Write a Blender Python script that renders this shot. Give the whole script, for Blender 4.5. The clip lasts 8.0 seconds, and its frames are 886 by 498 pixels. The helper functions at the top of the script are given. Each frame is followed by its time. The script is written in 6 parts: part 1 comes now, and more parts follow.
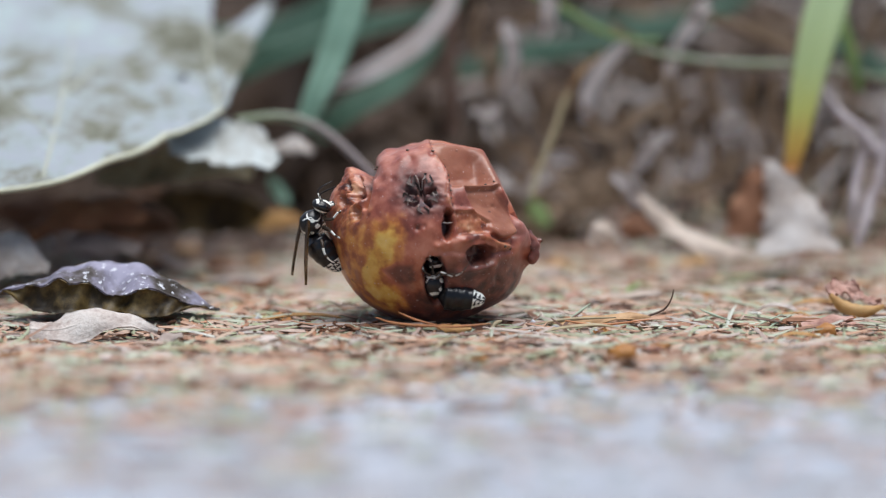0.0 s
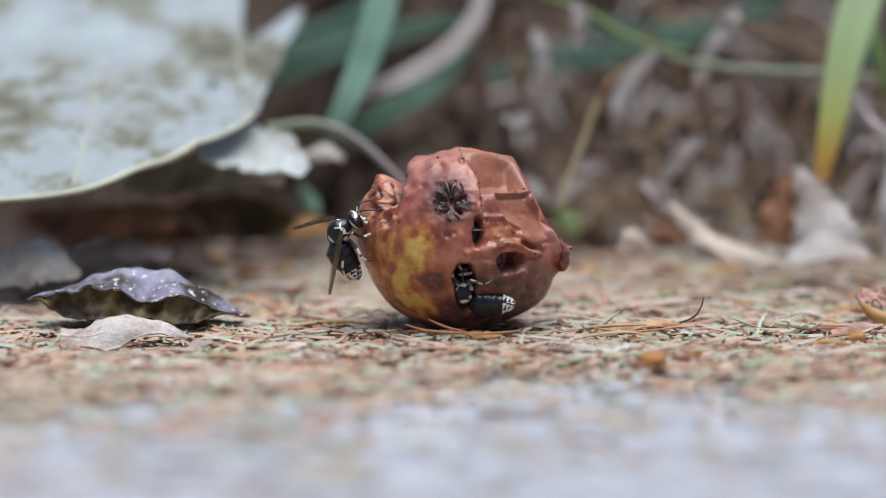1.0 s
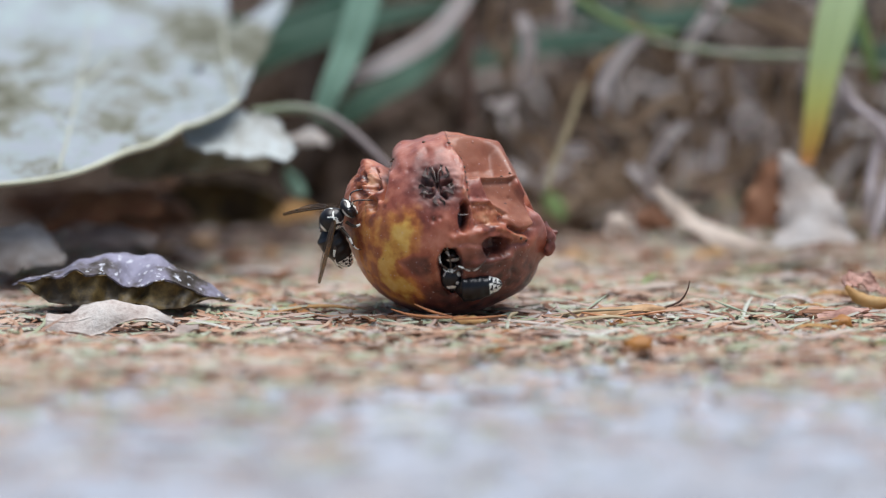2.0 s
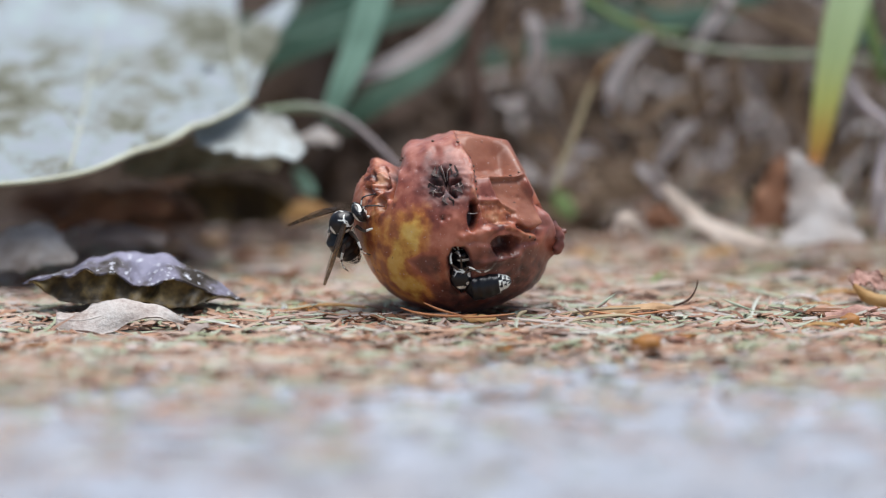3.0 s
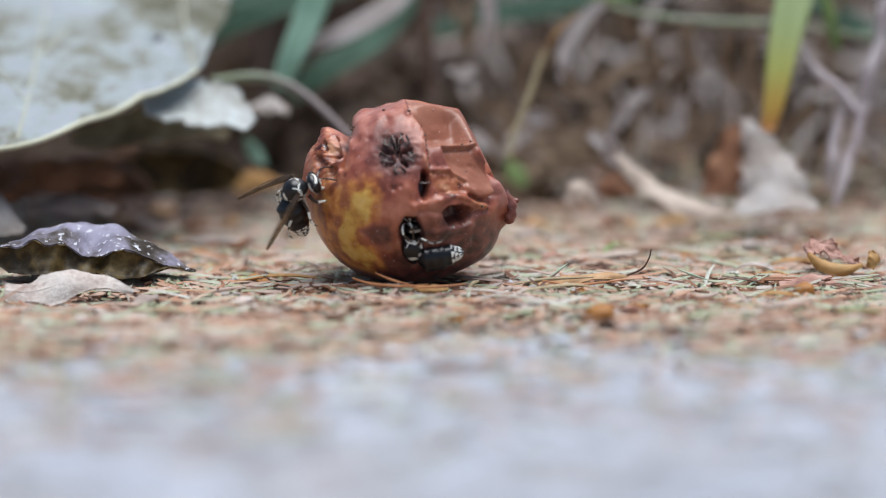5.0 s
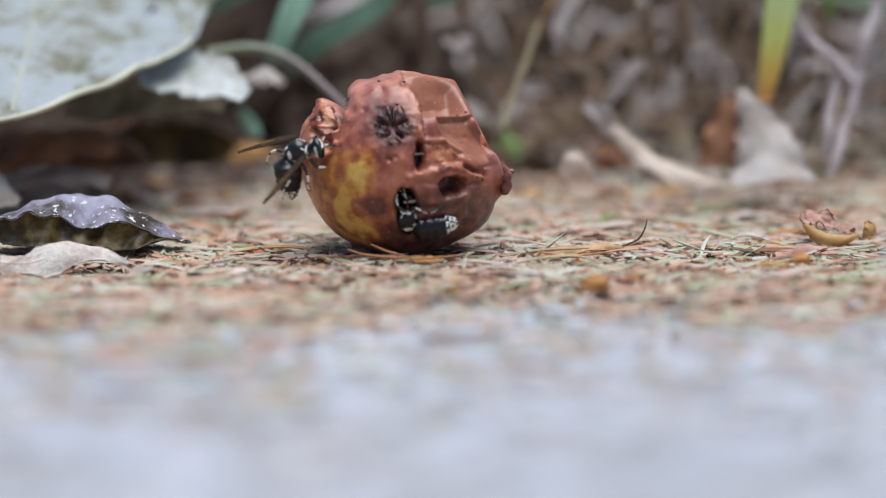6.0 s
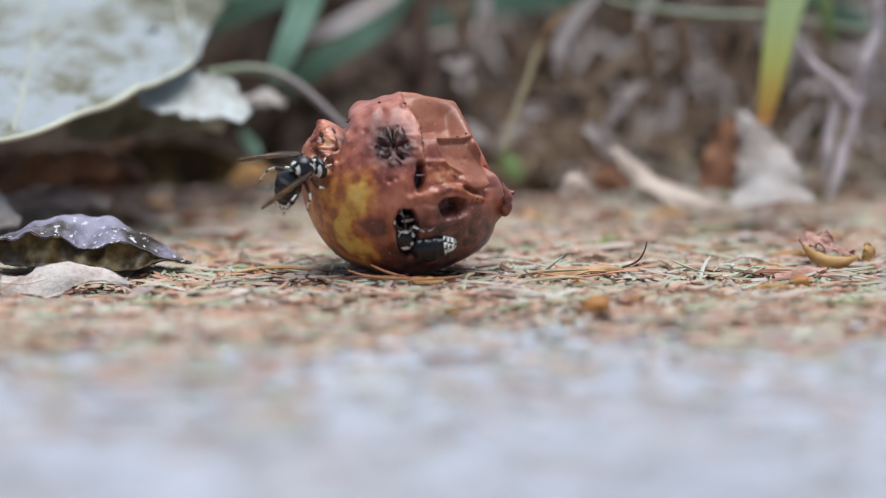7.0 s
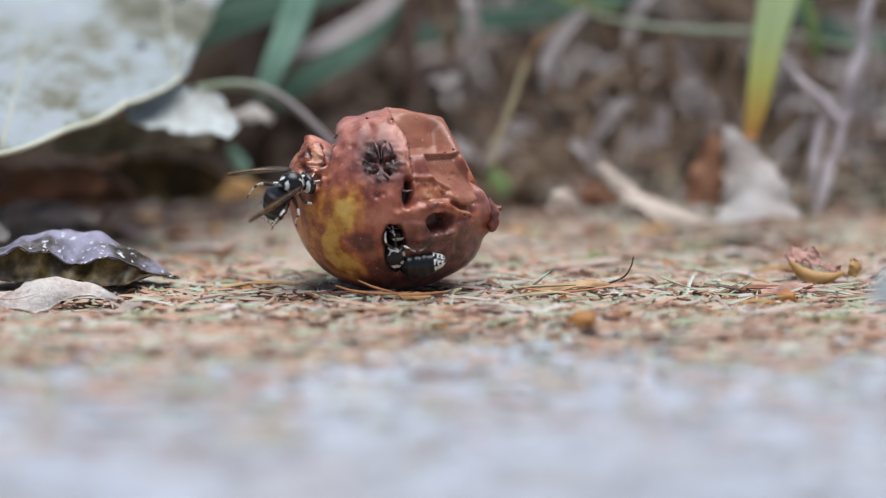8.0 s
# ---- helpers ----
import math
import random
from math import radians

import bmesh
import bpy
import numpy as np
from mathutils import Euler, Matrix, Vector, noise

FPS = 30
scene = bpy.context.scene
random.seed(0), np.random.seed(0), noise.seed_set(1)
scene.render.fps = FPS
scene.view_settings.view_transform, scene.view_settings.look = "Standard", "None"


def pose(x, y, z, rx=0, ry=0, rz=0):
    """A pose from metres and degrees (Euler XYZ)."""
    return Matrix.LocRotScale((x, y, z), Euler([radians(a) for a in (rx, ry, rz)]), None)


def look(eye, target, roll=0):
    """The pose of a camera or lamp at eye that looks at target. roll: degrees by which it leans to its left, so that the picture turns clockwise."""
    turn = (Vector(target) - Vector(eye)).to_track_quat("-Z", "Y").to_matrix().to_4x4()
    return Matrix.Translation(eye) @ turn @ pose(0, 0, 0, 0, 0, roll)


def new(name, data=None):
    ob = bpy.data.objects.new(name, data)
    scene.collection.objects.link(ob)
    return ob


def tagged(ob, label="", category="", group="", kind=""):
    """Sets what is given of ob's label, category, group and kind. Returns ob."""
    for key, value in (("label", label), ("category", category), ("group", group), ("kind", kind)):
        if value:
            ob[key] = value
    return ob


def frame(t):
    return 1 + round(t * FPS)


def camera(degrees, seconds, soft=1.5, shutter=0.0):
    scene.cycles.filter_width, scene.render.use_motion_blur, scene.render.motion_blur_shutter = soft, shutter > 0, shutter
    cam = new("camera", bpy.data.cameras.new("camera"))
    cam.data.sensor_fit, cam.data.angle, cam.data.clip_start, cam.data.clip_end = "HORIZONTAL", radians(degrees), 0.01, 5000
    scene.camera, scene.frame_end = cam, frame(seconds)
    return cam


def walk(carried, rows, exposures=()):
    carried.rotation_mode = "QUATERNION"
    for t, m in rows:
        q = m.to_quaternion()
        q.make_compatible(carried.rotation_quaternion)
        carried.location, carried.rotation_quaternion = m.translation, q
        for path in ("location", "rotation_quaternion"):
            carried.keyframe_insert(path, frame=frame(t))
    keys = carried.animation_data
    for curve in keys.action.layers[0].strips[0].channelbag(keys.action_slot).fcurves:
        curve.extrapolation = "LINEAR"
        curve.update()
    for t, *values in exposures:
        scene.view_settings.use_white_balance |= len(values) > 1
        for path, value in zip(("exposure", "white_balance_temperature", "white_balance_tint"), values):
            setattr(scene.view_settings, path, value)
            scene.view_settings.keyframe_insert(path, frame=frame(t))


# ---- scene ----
# ------------------------------------------------------------------ camera
cam = camera(10.0, 8.0, soft=1.15)
cam.data.dof.use_dof = True
cam.data.dof.focus_distance = 0.931
cam.data.dof.aperture_fstop = 5.9

EYE = (0.0, -0.930, 0.140)
# seconds, advance along the view, yaw, pitch, roll
ROWS = [
    (0.0, 0.0, -0.09, -7.762, 0.0),
    (0.2, -0.00056, -0.02, -7.746, -0.005),
    (0.3, -0.00085, 0.027, -7.72, -0.008),
    (0.5, -0.00141, 0.045, -7.701, -0.013),
    (0.7, -0.00104, 0.123, -7.715, -0.015),
    (0.8, -0.00086, 0.184, -7.712, -0.015),
    (1.0, -0.00048, 0.256, -7.681, -0.017),
    (1.2, 0.00011, 0.283, -7.737, -0.001),
    (1.3, 0.00041, 0.309, -7.764, 0.007),
    (1.5, 0.001, 0.248, -7.805, 0.022),
    (1.6, 0.00072, 0.149, -7.832, 0.025),
    (1.7, 0.00044, 0.072, -7.854, 0.027),
    (2.8, -0.00262, 0.181, -7.856, 0.055),
    (3.0, -0.00318, 0.188, -7.869, 0.06),
    (3.2, -0.0027, 0.146, -7.871, 0.044),
    (3.3, -0.00246, 0.121, -7.878, 0.036),
    (3.5, -0.00198, 0.041, -7.905, 0.021),
    (3.7, -0.00027, -0.09, -7.93, 0.052),
    (3.8, 0.00058, -0.157, -7.941, 0.068),
    (4.0, 0.00229, -0.325, -7.942, 0.099),
    (4.2, 0.00255, -0.33, -7.989, 0.109),
    (5.3, 0.00398, -0.391, -8.312, 0.165),
    (5.5, 0.00424, -0.429, -8.393, 0.176),
    (5.7, 0.00448, -0.57, -8.471, 0.198),
    (5.8, 0.00461, -0.562, -8.501, 0.21),
    (6.0, 0.00485, -0.443, -8.54, 0.232),
    (6.2, 0.00512, -0.508, -8.547, 0.227),
    (6.3, 0.00525, -0.593, -8.536, 0.225),
    (6.5, 0.00551, -0.663, -8.493, 0.22),
    (6.7, 0.00455, -0.491, -8.437, 0.186),
    (6.8, 0.00407, -0.421, -8.401, 0.168),
    (7.0, 0.00311, -0.425, -8.3, 0.134),
    (7.2, 0.00336, -0.417, -8.22, 0.113),
    (7.3, 0.00349, -0.354, -8.199, 0.102),
    (7.5, 0.00373, -0.285, -8.173, 0.081),
    (7.7, 0.00244, -0.448, -8.148, 0.077),
    (7.8, 0.0018, -0.538, -8.14, 0.074),
    (8.0, 0.0005, -0.56, -8.126, 0.07),
]
walk(cam, [(t, pose(EYE[0], EYE[1] + 0.99 * a, EYE[2] - 0.14 * a, 90 + p, r, y)) for t, a, y, p, r in ROWS],
     exposures=[(0.0, 0.45), (8.0, 0.45)])

# ------------------------------------------------------------------ light: bright overcast
world = bpy.data.worlds.new("overcast_sky")
scene.world = world
world.use_nodes = True
wn = world.node_tree.nodes
sky = wn.new("ShaderNodeTexSky")
sky.sky_type, sky.sun_disc = "NISHITA", False
sky.sun_elevation, sky.sun_rotation = radians(70), radians(10)
sky.air_density, sky.dust_density = 1.0, 3.0
world.node_tree.links.new(sky.outputs[0], wn["Background"].inputs[0])
wn["Background"].inputs[1].default_value = 0.075
sun = new("sun", bpy.data.lights.new("sun", "SUN"))
sun.data.energy, sun.data.angle, sun.data.color = 2.9, radians(50), (0.955, 0.975, 1.0)
sun.matrix_world = look((0.15, -0.12, 1.2), (0, 0, 0))

# ------------------------------------------------------------------ materials
MATS = {}


def nodes_of(name):
    m = bpy.data.materials.new(name)
    m.use_nodes = True
    t = m.node_tree
    return m, t.nodes, t.links, t.nodes["Principled BSDF"]


def ramp(n, stops):
    r = n.new("ShaderNodeValToRGB")
    e = r.color_ramp.elements
    while len(e) < len(stops):
        e.new(0.5)
    for el, (p, c) in zip(e, stops):
        el.position, el.color = p, (*c, 1)
    return r


def tex(n, l, co, scale, detail=4, rough=0.6, warp=0.0):
    t = n.new("ShaderNodeTexNoise")
    t.inputs["Scale"].default_value, t.inputs["Detail"].default_value = scale, detail
    t.inputs["Roughness"].default_value, t.inputs["Distortion"].default_value = rough, warp
    l.new(co, t.inputs["Vector"])
    return t.outputs["Fac"]


def mathn(n, l, op, a, b):
    t = n.new("ShaderNodeMath")
    t.operation = op
    for i, v in enumerate((a, b)):
        if isinstance(v, (int, float)):
            t.inputs[i].default_value = v
        else:
            l.new(v, t.inputs[i])
    return t.outputs[0]


def mixc(n, l, fac, a, b, mode="MIX"):
    t = n.new("ShaderNodeMix")
    t.data_type, t.blend_type = "RGBA", mode
    for i, v in ((0, fac), (6, a), (7, b)):
        if isinstance(v, (int, float)):
            t.inputs[i].default_value = v
        elif isinstance(v, tuple):
            t.inputs[i].default_value = (*v, 1)
        else:
            l.new(v, t.inputs[i])
    return t.outputs[2]


def surface(name, stops, scale=400, rough=0.6, bump=0.4, fine=5.0, island=0.0, single=0.0, thin=0.0, spec=0.4, step=0.0003):
    """A natural surface: colour from coarse and fine noise, relief, optional light through thin tissue."""
    m, n, l, b = nodes_of(name)
    co = n.new("ShaderNodeTexCoord").outputs["Object"]
    big, small = tex(n, l, co, scale, 5), tex(n, l, co, scale * fine, 4, 0.7)
    f = mathn(n, l, "ADD", mathn(n, l, "MULTIPLY", big, 0.65), mathn(n, l, "MULTIPLY", small, 0.35))
    f = mathn(n, l, "ADD", mathn(n, l, "MULTIPLY", mathn(n, l, "SUBTRACT", f, 0.5), 2.0), 0.5)
    if island:
        g = n.new("ShaderNodeNewGeometry").outputs["Random Per Island"]
        f = mathn(n, l, "ADD", mathn(n, l, "MULTIPLY", f, 1 - island), mathn(n, l, "MULTIPLY", g, island))
    if single:
        g = n.new("ShaderNodeObjectInfo").outputs["Random"]
        f = mathn(n, l, "ADD", mathn(n, l, "MULTIPLY", f, 1 - single), mathn(n, l, "MULTIPLY", g, single))
    r = ramp(n, stops)
    l.new(f, r.inputs[0])
    l.new(r.outputs[0], b.inputs["Base Color"])
    rr = mathn(n, l, "ADD", mathn(n, l, "MULTIPLY", small, 0.25), rough - 0.12)
    l.new(rr, b.inputs["Roughness"])
    b.inputs["Specular IOR Level"].default_value = spec
    if bump:
        bp = n.new("ShaderNodeBump")
        bp.inputs["Strength"].default_value, bp.inputs["Distance"].default_value = bump, step
        l.new(f if not (island or single) else small, bp.inputs["Height"])
        l.new(bp.outputs[0], b.inputs["Normal"])
    if thin:
        t = n.new("ShaderNodeBsdfTranslucent")
        l.new(r.outputs[0], t.inputs[0])
        mx = n.new("ShaderNodeMixShader")
        mx.inputs[0].default_value = thin
        l.new(b.outputs[0], mx.inputs[1])
        l.new(t.outputs[0], mx.inputs[2])
        l.new(mx.outputs[0], n["Material Output"].inputs[0])
    MATS[name] = m
    return m


NEEDLE_TONES = [(0.0, (0.063, 0.036, 0.027)), (0.14, (0.198, 0.104, 0.068)), (0.27, (0.468, 0.243, 0.144)), (0.4, (0.540, 0.396, 0.297)),
                (0.52, (0.468, 0.333, 0.270)), (0.63, (0.486, 0.441, 0.405)), (0.74, (0.324, 0.351, 0.207)), (0.86, (0.450, 0.486, 0.378)), (1.0, (0.666, 0.648, 0.603))]
NEEDLE = surface("needle_mix", NEEDLE_TONES, 55, 0.55, 0.2, island=0.78, spec=0.4)
LOOSE = surface("needle_loose", NEEDLE_TONES, 300, 0.55, 0.2, single=0.92, spec=0.4)
FLAKE = surface("flake_mix", [(0.0, (0.07, 0.035, 0.025)), (0.3, (0.24, 0.12, 0.075)), (0.6, (0.44, 0.27, 0.18)), (1.0, (0.6, 0.55, 0.52))], 300, 0.6, 0.2, island=0.9)
PALE_LEAF = surface("pale_leaf", [(0.25, (0.11, 0.11, 0.07)), (0.385, (0.21, 0.22, 0.17)), (0.45, (0.3, 0.32, 0.31)), (0.52, (0.36, 0.425, 0.43)), (0.59, (0.37, 0.4, 0.45)), (0.7, (0.4, 0.49, 0.485)), (0.9, (0.52, 0.6, 0.66))], 42, 0.6, 0.5, 4.5, thin=0.2, step=0.0008)
GREY_LEAF = surface("grey_leaf", [(0.15, (0.24, 0.18, 0.14)), (0.4, (0.45, 0.39, 0.35)), (0.58, (0.55, 0.51, 0.48)), (1.0, (0.72, 0.7, 0.68))], 90, 0.75, 0.7, 6, thin=0.15, step=0.0007)
LEAF_BACK = surface("leaf_back", [(0.25, (0.3, 0.29, 0.25)), (0.42, (0.46, 0.48, 0.46)), (0.58, (0.58, 0.64, 0.64)), (0.8, (0.68, 0.74, 0.76))], 60, 0.65, 0.5, 4.5, thin=0.2, step=0.0008)
OLIVE_LEAF = surface("olive_leaf", [(0.15, (0.13, 0.105, 0.06)), (0.5, (0.32, 0.28, 0.18)), (0.9, (0.48, 0.45, 0.34))], 70, 0.7, 0.5, 4, thin=0.12)
LEAF_VEIN = surface("leaf_vein", [(0.0, (0.36, 0.37, 0.29)), (1.0, (0.52, 0.54, 0.46))], 120, 0.6, 0.2)
LEAF_RIM = surface("leaf_rim", [(0.0, (0.5, 0.5, 0.36)), (1.0, (0.7, 0.72, 0.56))], 120, 0.6, 0.2)
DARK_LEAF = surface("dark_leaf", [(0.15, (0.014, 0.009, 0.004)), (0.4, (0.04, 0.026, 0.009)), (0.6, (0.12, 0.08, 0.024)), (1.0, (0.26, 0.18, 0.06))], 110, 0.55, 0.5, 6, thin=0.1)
TAN_LEAF = surface("tan_leaf", [(0.0, (0.34, 0.25, 0.19)), (0.5, (0.58, 0.48, 0.4)), (1.0, (0.74, 0.66, 0.58))], 110, 0.7, 0.5, 7, thin=0.15)
FADED_LEAF = surface("faded_leaf", [(0.15, (0.24, 0.17, 0.14)), (0.4, (0.48, 0.4, 0.36)), (0.6, (0.66, 0.6, 0.55)), (1.0, (0.78, 0.75, 0.71))], 150, 0.65, 0.7, 6, thin=0.12, step=0.0006)
PINK_LEAF = surface("pink_leaf", [(0.1, (0.28, 0.12, 0.09)), (0.5, (0.5, 0.28, 0.22)), (1.0, (0.66, 0.46, 0.4))], 260, 0.6, 0.6, 6, thin=0.12)
DULL_LEAF = surface("dull_leaf", [(0.1, (0.2, 0.14, 0.11)), (0.5, (0.42, 0.34, 0.3)), (1.0, (0.58, 0.5, 0.46))], 130, 0.65, 0.6, 7, thin=0.12)
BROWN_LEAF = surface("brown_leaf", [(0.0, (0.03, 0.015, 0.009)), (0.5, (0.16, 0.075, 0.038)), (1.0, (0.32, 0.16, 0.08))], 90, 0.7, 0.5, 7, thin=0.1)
RUST_LEAF = surface("rust_leaf", [(0.1, (0.06, 0.026, 0.014)), (0.5, (0.23, 0.1, 0.05)), (1.0, (0.42, 0.22, 0.12))], 90, 0.7, 0.5, 7, thin=0.1)
OCHRE = surface("ochre_leaf", [(0.0, (0.25, 0.12, 0.04)), (0.5, (0.5, 0.27, 0.09)), (1.0, (0.6, 0.42, 0.2))], 150, 0.6, 0.4, 6, thin=0.15)
GREEN = surface("grass_green", [(0.0, (0.12, 0.22, 0.15)), (0.5, (0.21, 0.36, 0.27)), (1.0, (0.31, 0.49, 0.38))], 90, 0.5, 0.2, 6, thin=0.2)
DEEP_GREEN = surface("grass_deep", [(0.0, (0.04, 0.09, 0.06)), (0.5, (0.085, 0.17, 0.115)), (1.0, (0.14, 0.26, 0.19))], 90, 0.5, 0.2, 6, thin=0.15)
LIGHT_GREEN = surface("grass_light", [(0.0, (0.14, 0.22, 0.06)), (1.0, (0.3, 0.42, 0.16))], 90, 0.5, 0.2, 6, thin=0.2)
DRY = surface("dry_grass", [(0.0, (0.250, 0.198, 0.166)), (0.5, (0.520, 0.458, 0.426)), (1.0, (0.832, 0.801, 0.811))], 130, 0.7, 0.3, 6, island=0.4, thin=0.1)
DIM_DRY = surface("weathered_grass", [(0.0, (0.053, 0.034, 0.020)), (0.5, (0.236, 0.162, 0.105)), (1.0, (0.543, 0.432, 0.335))], 130, 0.8, 0.3, 6, island=0.5, thin=0.1, spec=0.15)
RUNNER = surface("runner", [(0.2, (0.16, 0.2, 0.12)), (0.5, (0.28, 0.33, 0.22)), (0.8, (0.4, 0.38, 0.36))], 60, 0.6, 0.3, thin=0.1)
LILAC_TWIG = surface("lilac_twig", [(0.1, (0.2, 0.15, 0.14)), (0.5, (0.46, 0.4, 0.41)), (1.0, (0.66, 0.61, 0.63))], 160, 0.7, 0.7, 6, step=0.0008)
GRIT = surface("grit", [(0.2, (0.3, 0.3, 0.32)), (0.8, (0.62, 0.63, 0.66))], 600, 0.5, 0.4)
PALE_GRIT = surface("pale_grit", [(0.0, (0.25, 0.2, 0.17)), (0.35, (0.4, 0.4, 0.42)), (0.7, (0.56, 0.6, 0.67)), (1.0, (0.74, 0.78, 0.84))], 300, 0.6, 0.3, island=0.8)
STRAW = surface("straw", [(0.0, (0.26, 0.2, 0.11)), (1.0, (0.5, 0.42, 0.27))], 200, 0.6, 0.3)
PALE_GREEN = surface("pale_green_needle", [(0.0, (0.26, 0.34, 0.23)), (0.5, (0.4, 0.47, 0.35)), (1.0, (0.58, 0.62, 0.52))], 300, 0.5, 0.2)
STRAW_GREEN = surface("straw_green", [(0.0, (0.28, 0.28, 0.1)), (1.0, (0.52, 0.5, 0.24))], 200, 0.55, 0.3)
TAN_OCHRE = surface("tan_ochre", [(0.1, (0.3, 0.15, 0.06)), (0.5, (0.52, 0.31, 0.15)), (1.0, (0.66, 0.46, 0.27))], 200, 0.55, 0.4, 6, thin=0.1)
ORANGE = surface("orange_needle", [(0.0, (0.4, 0.13, 0.05)), (1.0, (0.6, 0.28, 0.12))], 500, 0.5, 0.2)
BUD = surface("bud_brown", [(0.0, (0.2, 0.075, 0.016)), (1.0, (0.5, 0.22, 0.05))], 500, 0.5, 0.4)
TWIG = surface("twig_dark", [(0.0, (0.06, 0.035, 0.025)), (1.0, (0.18, 0.11, 0.08))], 300, 0.7, 0.5)
CRUMB = surface("soil_crumb", [(0.0, (0.01, 0.006, 0.005)), (0.5, (0.03, 0.018, 0.011)), (0.82, (0.08, 0.052, 0.034)), (1.0, (0.26, 0.23, 0.21))], 200, 0.9, 0.6, 5, island=0.6, spec=0.08)


def ground_material():
    m, n, l, b = nodes_of("ground")
    co = n.new("ShaderNodeTexCoord").outputs["Object"]
    sep = n.new("ShaderNodeSeparateXYZ")
    l.new(co, sep.inputs[0])
    big, mid, fine = tex(n, l, co, 32, 4), tex(n, l, co, 75, 4), tex(n, l, co, 900, 3)
    pav = ramp(n, [(0.3, (0.17, 0.165, 0.165)), (0.44, (0.285, 0.3, 0.33)), (0.54, (0.355, 0.385, 0.44)), (0.68, (0.49, 0.53, 0.6))])
    l.new(mathn(n, l, "ADD", mathn(n, l, "MULTIPLY", mid, 0.75), mathn(n, l, "MULTIPLY", fine, 0.25)), pav.inputs[0])
    tint = ramp(n, [(0.45, (0, 0, 0)), (0.7, (1, 1, 1))])
    l.new(big, tint.inputs[0])
    pavc = mixc(n, l, mathn(n, l, "MULTIPLY", tint.outputs[0], 0.35), pav.outputs[0], (0.37, 0.29, 0.23))
    soil = ramp(n, [(0.25, (0.011, 0.007, 0.005)), (0.45, (0.032, 0.021, 0.014)), (0.6, (0.086, 0.058, 0.043)), (0.8, (0.172, 0.131, 0.108))])
    l.new(mathn(n, l, "ADD", mathn(n, l, "MULTIPLY", mid, 0.7), mathn(n, l, "MULTIPLY", fine, 0.3)), soil.inputs[0])
    edge = mathn(n, l, "ADD", sep.outputs[1], mathn(n, l, "MULTIPLY", big, 0.05))
    fac = n.new("ShaderNodeMapRange")
    fac.inputs[1].default_value, fac.inputs[2].default_value = 0.062, 0.09
    l.new(edge, fac.inputs[0])
    hum = n.new("ShaderNodeMapRange")
    hum.inputs[1].default_value, hum.inputs[2].default_value = -0.035, -0.005
    l.new(edge, hum.inputs[0])
    pavc = mixc(n, l, mathn(n, l, "MULTIPLY", hum.outputs[0], 0.75), pavc, (0.07, 0.042, 0.03))
    l.new(mixc(n, l, fac.outputs[0], pavc, soil.outputs[0]), b.inputs["Base Color"])
    b.inputs["Roughness"].default_value, b.inputs["Specular IOR Level"].default_value = 0.75, 0.2
    bp = n.new("ShaderNodeBump")
    bp.inputs["Strength"].default_value, bp.inputs["Distance"].default_value = 0.6, 0.0008
    l.new(fine, bp.inputs["Height"])
    l.new(bp.outputs[0], b.inputs["Normal"])
    return m


def blade_material(name, axis, stops):
    """A stem or blade that changes colour from one end to the other."""
    m, n, l, b = nodes_of(name)
    tc = n.new("ShaderNodeTexCoord")
    sep = n.new("ShaderNodeSeparateXYZ")
    l.new(tc.outputs["Generated"], sep.inputs[0])
    v = mathn(n, l, "ADD", sep.outputs[axis], mathn(n, l, "MULTIPLY", mathn(n, l, "SUBTRACT", tex(n, l, tc.outputs["Object"], 200), 0.5), 0.12))
    r = ramp(n, stops)
    l.new(v, r.inputs[0])
    l.new(r.outputs[0], b.inputs["Base Color"])
    b.inputs["Roughness"].default_value = 0.5
    t = n.new("ShaderNodeBsdfTranslucent")
    l.new(r.outputs[0], t.inputs[0])
    mx = n.new("ShaderNodeMixShader")
    mx.inputs[0].default_value = 0.25
    l.new(b.outputs[0], mx.inputs[1])
    l.new(t.outputs[0], mx.inputs[2])
    l.new(mx.outputs[0], n["Material Output"].inputs[0])
    return m


def spotted_material():
    """Upper side of the dark leaf: slate with white mildew spots."""
    m, n, l, b = nodes_of("mildewed_leaf")
    co = n.new("ShaderNodeTexCoord").outputs["Object"]
    a, c = tex(n, l, co, 130, 5), tex(n, l, co, 720, 2)
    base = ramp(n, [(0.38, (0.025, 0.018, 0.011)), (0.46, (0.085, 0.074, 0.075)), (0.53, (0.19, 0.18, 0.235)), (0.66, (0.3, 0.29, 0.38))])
    l.new(a, base.inputs[0])
    spot = ramp(n, [(0.6, (0, 0, 0)), (0.67, (1, 1, 1))])
    l.new(c, spot.inputs[0])
    l.new(mixc(n, l, spot.outputs[0], base.outputs[0], (0.62, 0.64, 0.7)), b.inputs["Base Color"])
    b.inputs["Roughness"].default_value, b.inputs["Specular IOR Level"].default_value = 0.65, 0.25
    bp = n.new("ShaderNodeBump")
    bp.inputs["Strength"].default_value, bp.inputs["Distance"].default_value = 0.4, 0.0003
    l.new(a, bp.inputs["Height"])
    l.new(bp.outputs[0], b.inputs["Normal"])
    return m


